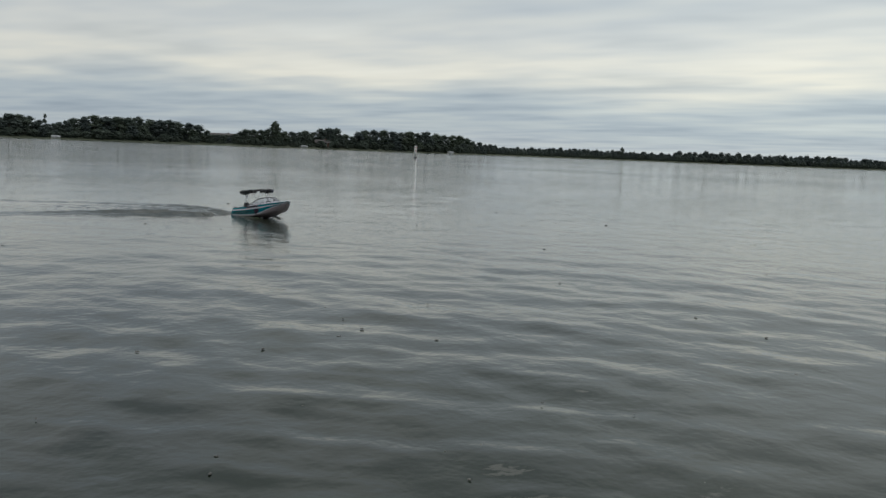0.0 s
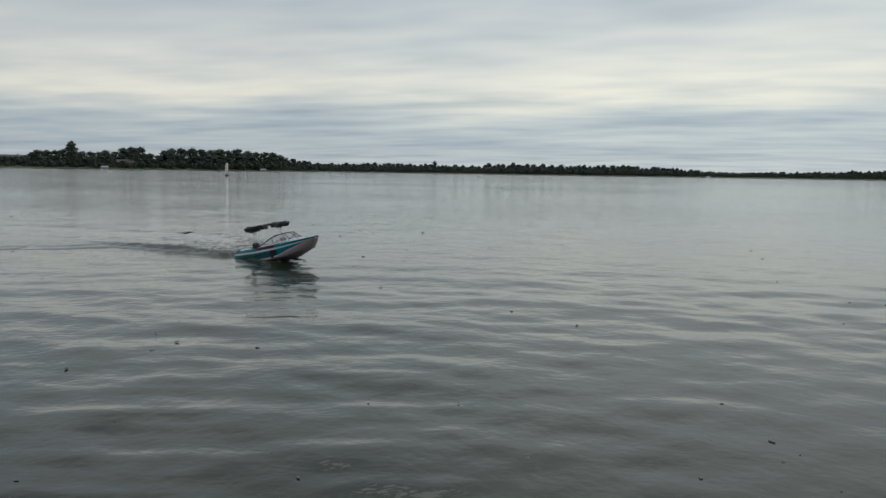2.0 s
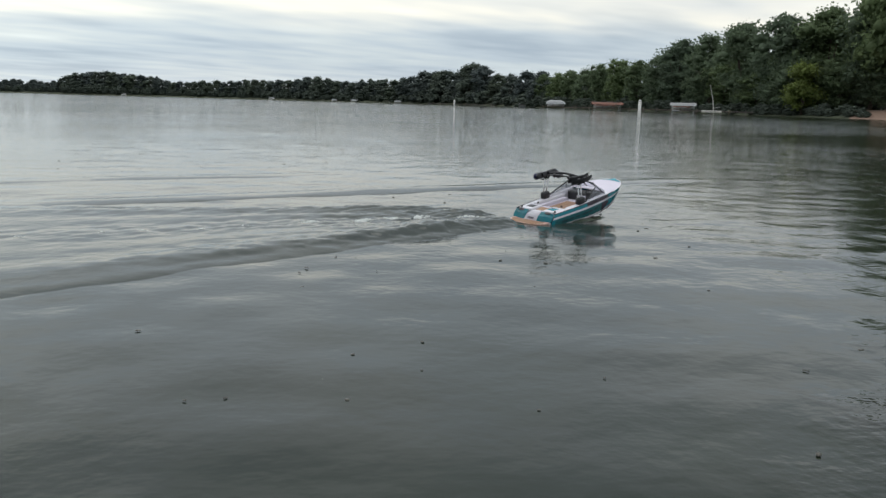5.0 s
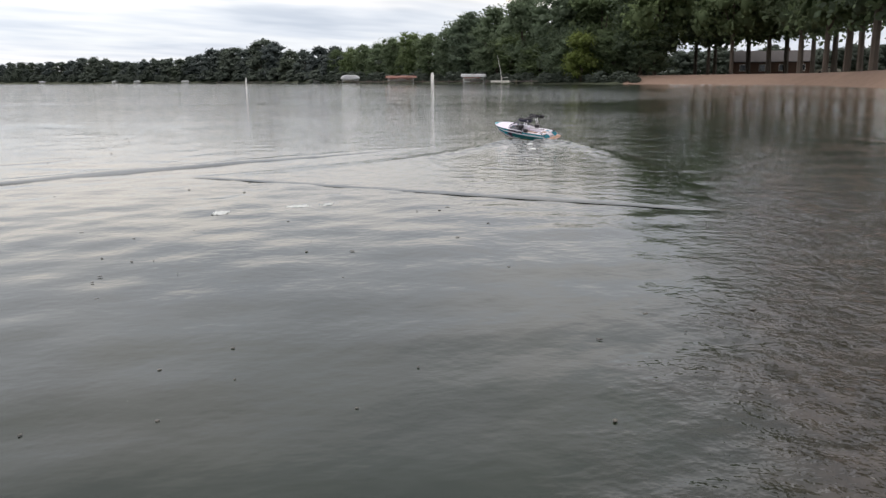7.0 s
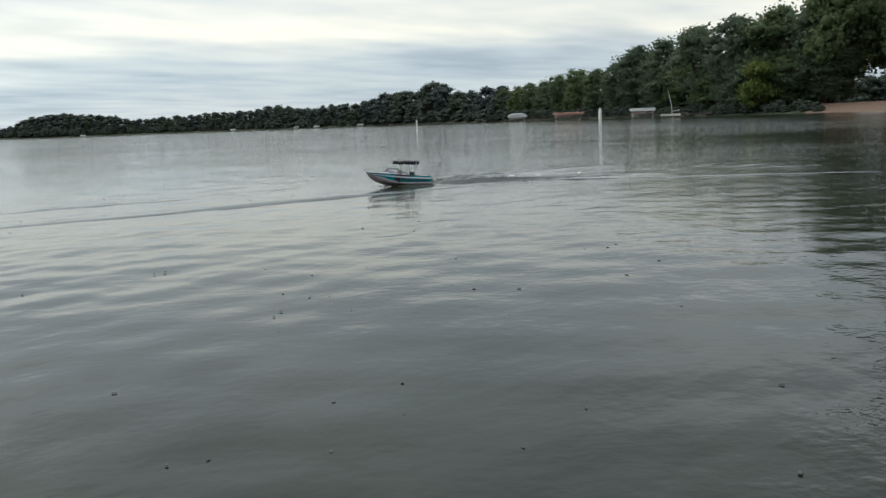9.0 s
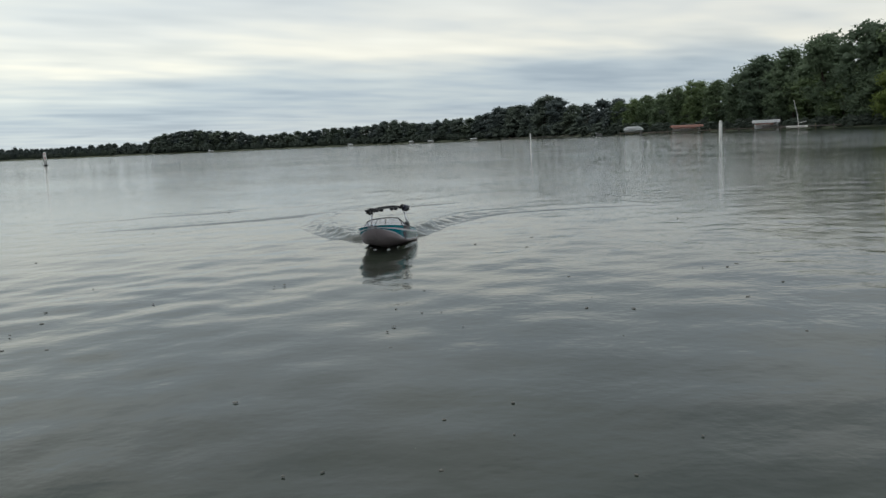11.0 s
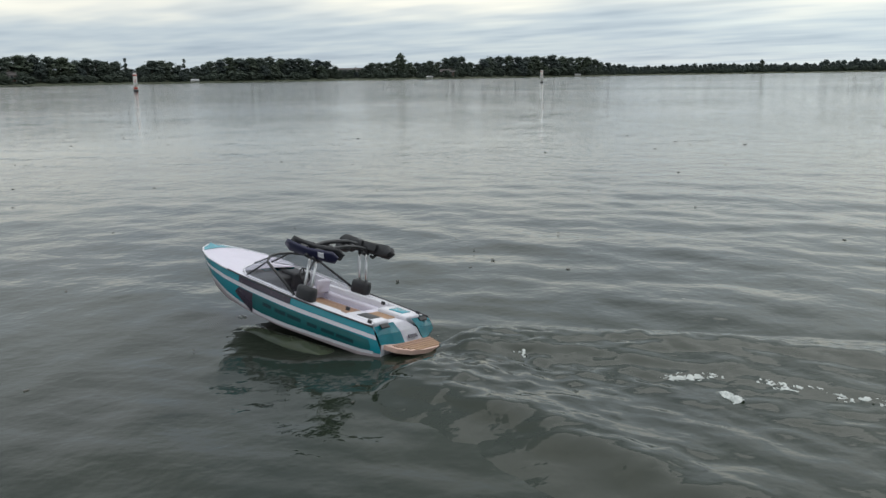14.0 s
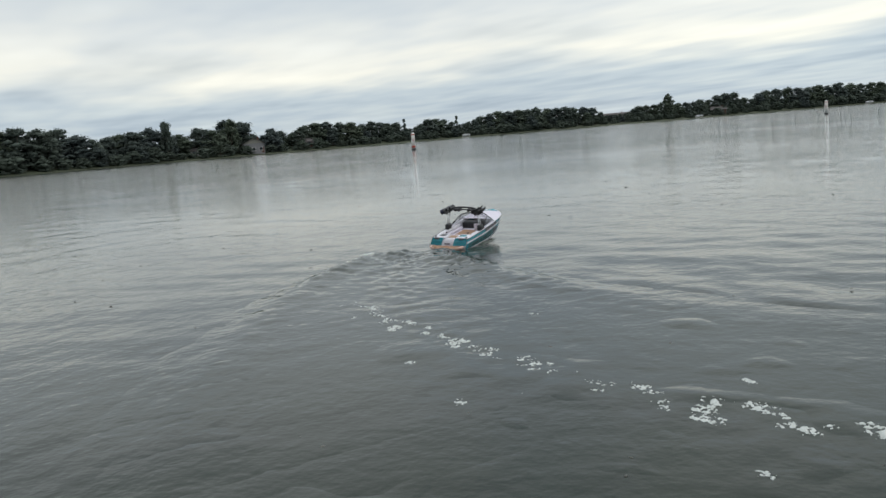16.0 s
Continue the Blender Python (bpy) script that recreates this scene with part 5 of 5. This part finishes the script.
# long swells that run out from the boat's pass
WAVE_FRONTS = []
for k, (cx, cy, vx, vy, length, height) in enumerate(((-0.6, 8.35, -0.28, 0.48, 8.5, 0.022), (-2.9, 8.8, -0.28, 0.48, 5.0, 0.014))):
    v, f = ridge(length, 0.62, height, 900 + k, 90, 18)
    ob = tagged(new("wave_front", mesh_from("wave_front", v, f, WATER, True)), "long low swell running out over the lake", "wave", "swells running out")
    WAVE_FRONTS.append((ob, cx, cy, vx, vy))

# bow wave and spray go with the boat
spray = thing("bow_wave", "bow wave with white spray round the model boat", "wave")
spray.scale = (0.92, 0.92, 1.0)
for side in (1, -1):
    v, f = ridge(0.62, 0.10, 0.020, 300 + side)
    me = mesh_from("swell", v, f, WAKE, True)
    o = new("swell", me)
    o.parent = spray
    o.matrix_basis = Matrix.Translation((-0.08, side * 0.160, 0)) @ Matrix.Rotation(side * radians(-7), 4, "Z")
    for k in range(2):
        o = new("spray", foam_meshes[5 + k % 3])
        o.parent = spray
        o.matrix_basis = Matrix.Translation((0.20 - 0.13 * k, side * (0.055 + 0.060 * k), 0.006)) @ Matrix.Rotation(side * radians(-14), 4, "Z") @ Matrix.Diagonal((0.8, 0.7, 1.0, 1))

# ---- floating bits and shore stones ----
rng = np.random.default_rng(12)
bm = bmesh.new()
for _ in range(330):
    az, r = radians(rng.uniform(-128, 36)), 1.8 + 13 * rng.uniform(0, 1) ** 1.3
    x, y = r * math.sin(az) + rng.normal(0, 0.1), r * math.cos(az)
    if ground_z(x, y) > -0.06:
        continue
    s = rng.uniform(0.0022, 0.0052) * (1 + r / 7)
    m = Matrix.Translation((x, y, 0.0015)) @ Matrix.Rotation(rng.uniform(0, 3), 4, "Z") @ Matrix.Diagonal((rng.uniform(1, 2.2), 1, 0.3, 1))
    bmesh.ops.create_icosphere(bm, subdivisions=1, radius=s, matrix=m)
tagged(link_mesh("floating_flecks", bm, DEBRIS, True), "small dark flecks and bubbles floating on the lake", "debris", kind="stuff")

stone_meshes = []
for k in range(6):
    bm = bmesh.new()
    r2 = random.Random(400 + k)
    bmesh.ops.create_icosphere(bm, subdivisions=1, radius=1.0)
    for q in bm.verts:
        q.co *= r2.uniform(0.75, 1.15)
        q.co.z *= 0.5
    me = bpy.data.meshes.new("pebble")
    bm.to_mesh(me)
    bm.free()
    me.materials.append(PEBBLE)
    me.polygons.foreach_set("use_smooth", [True] * len(me.polygons))
    stone_meshes.append(me)
srng = random.Random(21)
made = 0
small = bmesh.new()
while made < 800:
    t = srng.uniform(0.3, 7.0) if srng.random() < 0.8 else srng.uniform(-1.6, 0.3)
    off = srng.uniform(-0.12, 1.6) if t > 0.3 else srng.uniform(-0.1, 0.5)
    x, y = t * 0.616 + off * 0.788, t * 0.788 + 0.08 - off * 0.616
    if math.hypot(x, y) < 0.5:
        continue
    z = ground_z(x, y)
    if z < -0.012 or z > 0.2:
        continue
    r = srng.uniform(0.006, 0.022)
    if made < 290:
        o = new("pebble", stone_meshes[made % 6])
        o.parent = ground
        o.location, o.rotation_euler, o.scale = (x, y, z - r * 0.05), (0, 0, srng.uniform(0, 6)), (r * srng.uniform(1, 1.5), r, r * srng.uniform(0.7, 1.1))
    else:
        bmesh.ops.create_icosphere(small, subdivisions=1, radius=r * 0.6, matrix=Matrix.Translation((x, y, z + r * 0.1)) @ Matrix.Rotation(srng.uniform(0, 3), 4, "Z") @ Matrix.Diagonal((1.4, 1, 0.6, 1)))
    made += 1
tagged(link_mesh("shore_gravel", small, PEBBLE, True), "small wet stones along the waterline", "gravel", kind="stuff")

# ---- what moves ----


def motions():
    walk(boat, [(t, pose(x, y, 0.024, roll, -bow, head)) for t, x, y, head, bow, roll in BOAT_ROWS])
    walk(spray, [(t, pose(x, y, 0.0, 0, 0, head)) for t, x, y, head, bow, roll in BOAT_ROWS])
    times = [0.5 * k for k in range(33)]
    for ob, d in WAKE_PIECES:
        rows = []
        for t in times:
            x, y, h = behind(t, d + 0.40)
            pace = (np.interp(t + 0.2, FINE_T, FINE_S) - np.interp(t - 0.4, FINE_T, FINE_S)) / 0.6
            rows.append((t, pose(x, y, -0.012 * max(0.0, 1 - pace / 2.2), 0, 0, math.degrees(h))))
        walk(ob, rows)
    for ob, cx, cy, vx, vy in WAVE_FRONTS:
        walk(ob, [(t, pose(cx + vx * (t - 8), cy + vy * (t - 8), -0.045 * max(0.0, min(1.0, (5.0 - t) / 1.5)), 0, 0, 30)) for t in (0.0, 2.0, 3.5, 4.0, 4.5, 5.0, 7.0, 9.0, 12.0, 14.0, 16.0)])
    for ob, made_at, out, turn, life in FOAM_PIECES:
        x, y, h = behind(made_at, 0.62)
        x, y, head = x - math.sin(h) * out, y + math.cos(h) * out, math.degrees(h + turn)
        heights = [(0.0, -0.09), (made_at - 0.05, -0.09), (made_at + 0.06, 0.022), (made_at + 0.6, 0.014), (made_at + 1.2, 0.009), (made_at + 1.2 + life, 0.003), (made_at + 2.4 + life, -0.03), (16.0, -0.04)]
        if made_at + 2.4 + life >= 15.9:
            heights = [r for r in heights[:-2] if r[0] < 15.9] + [(16.0, 0.0035)]
        walk(ob, [(t, pose(x, y, z, 0, 0, head)) for t, z in heights])


motions()
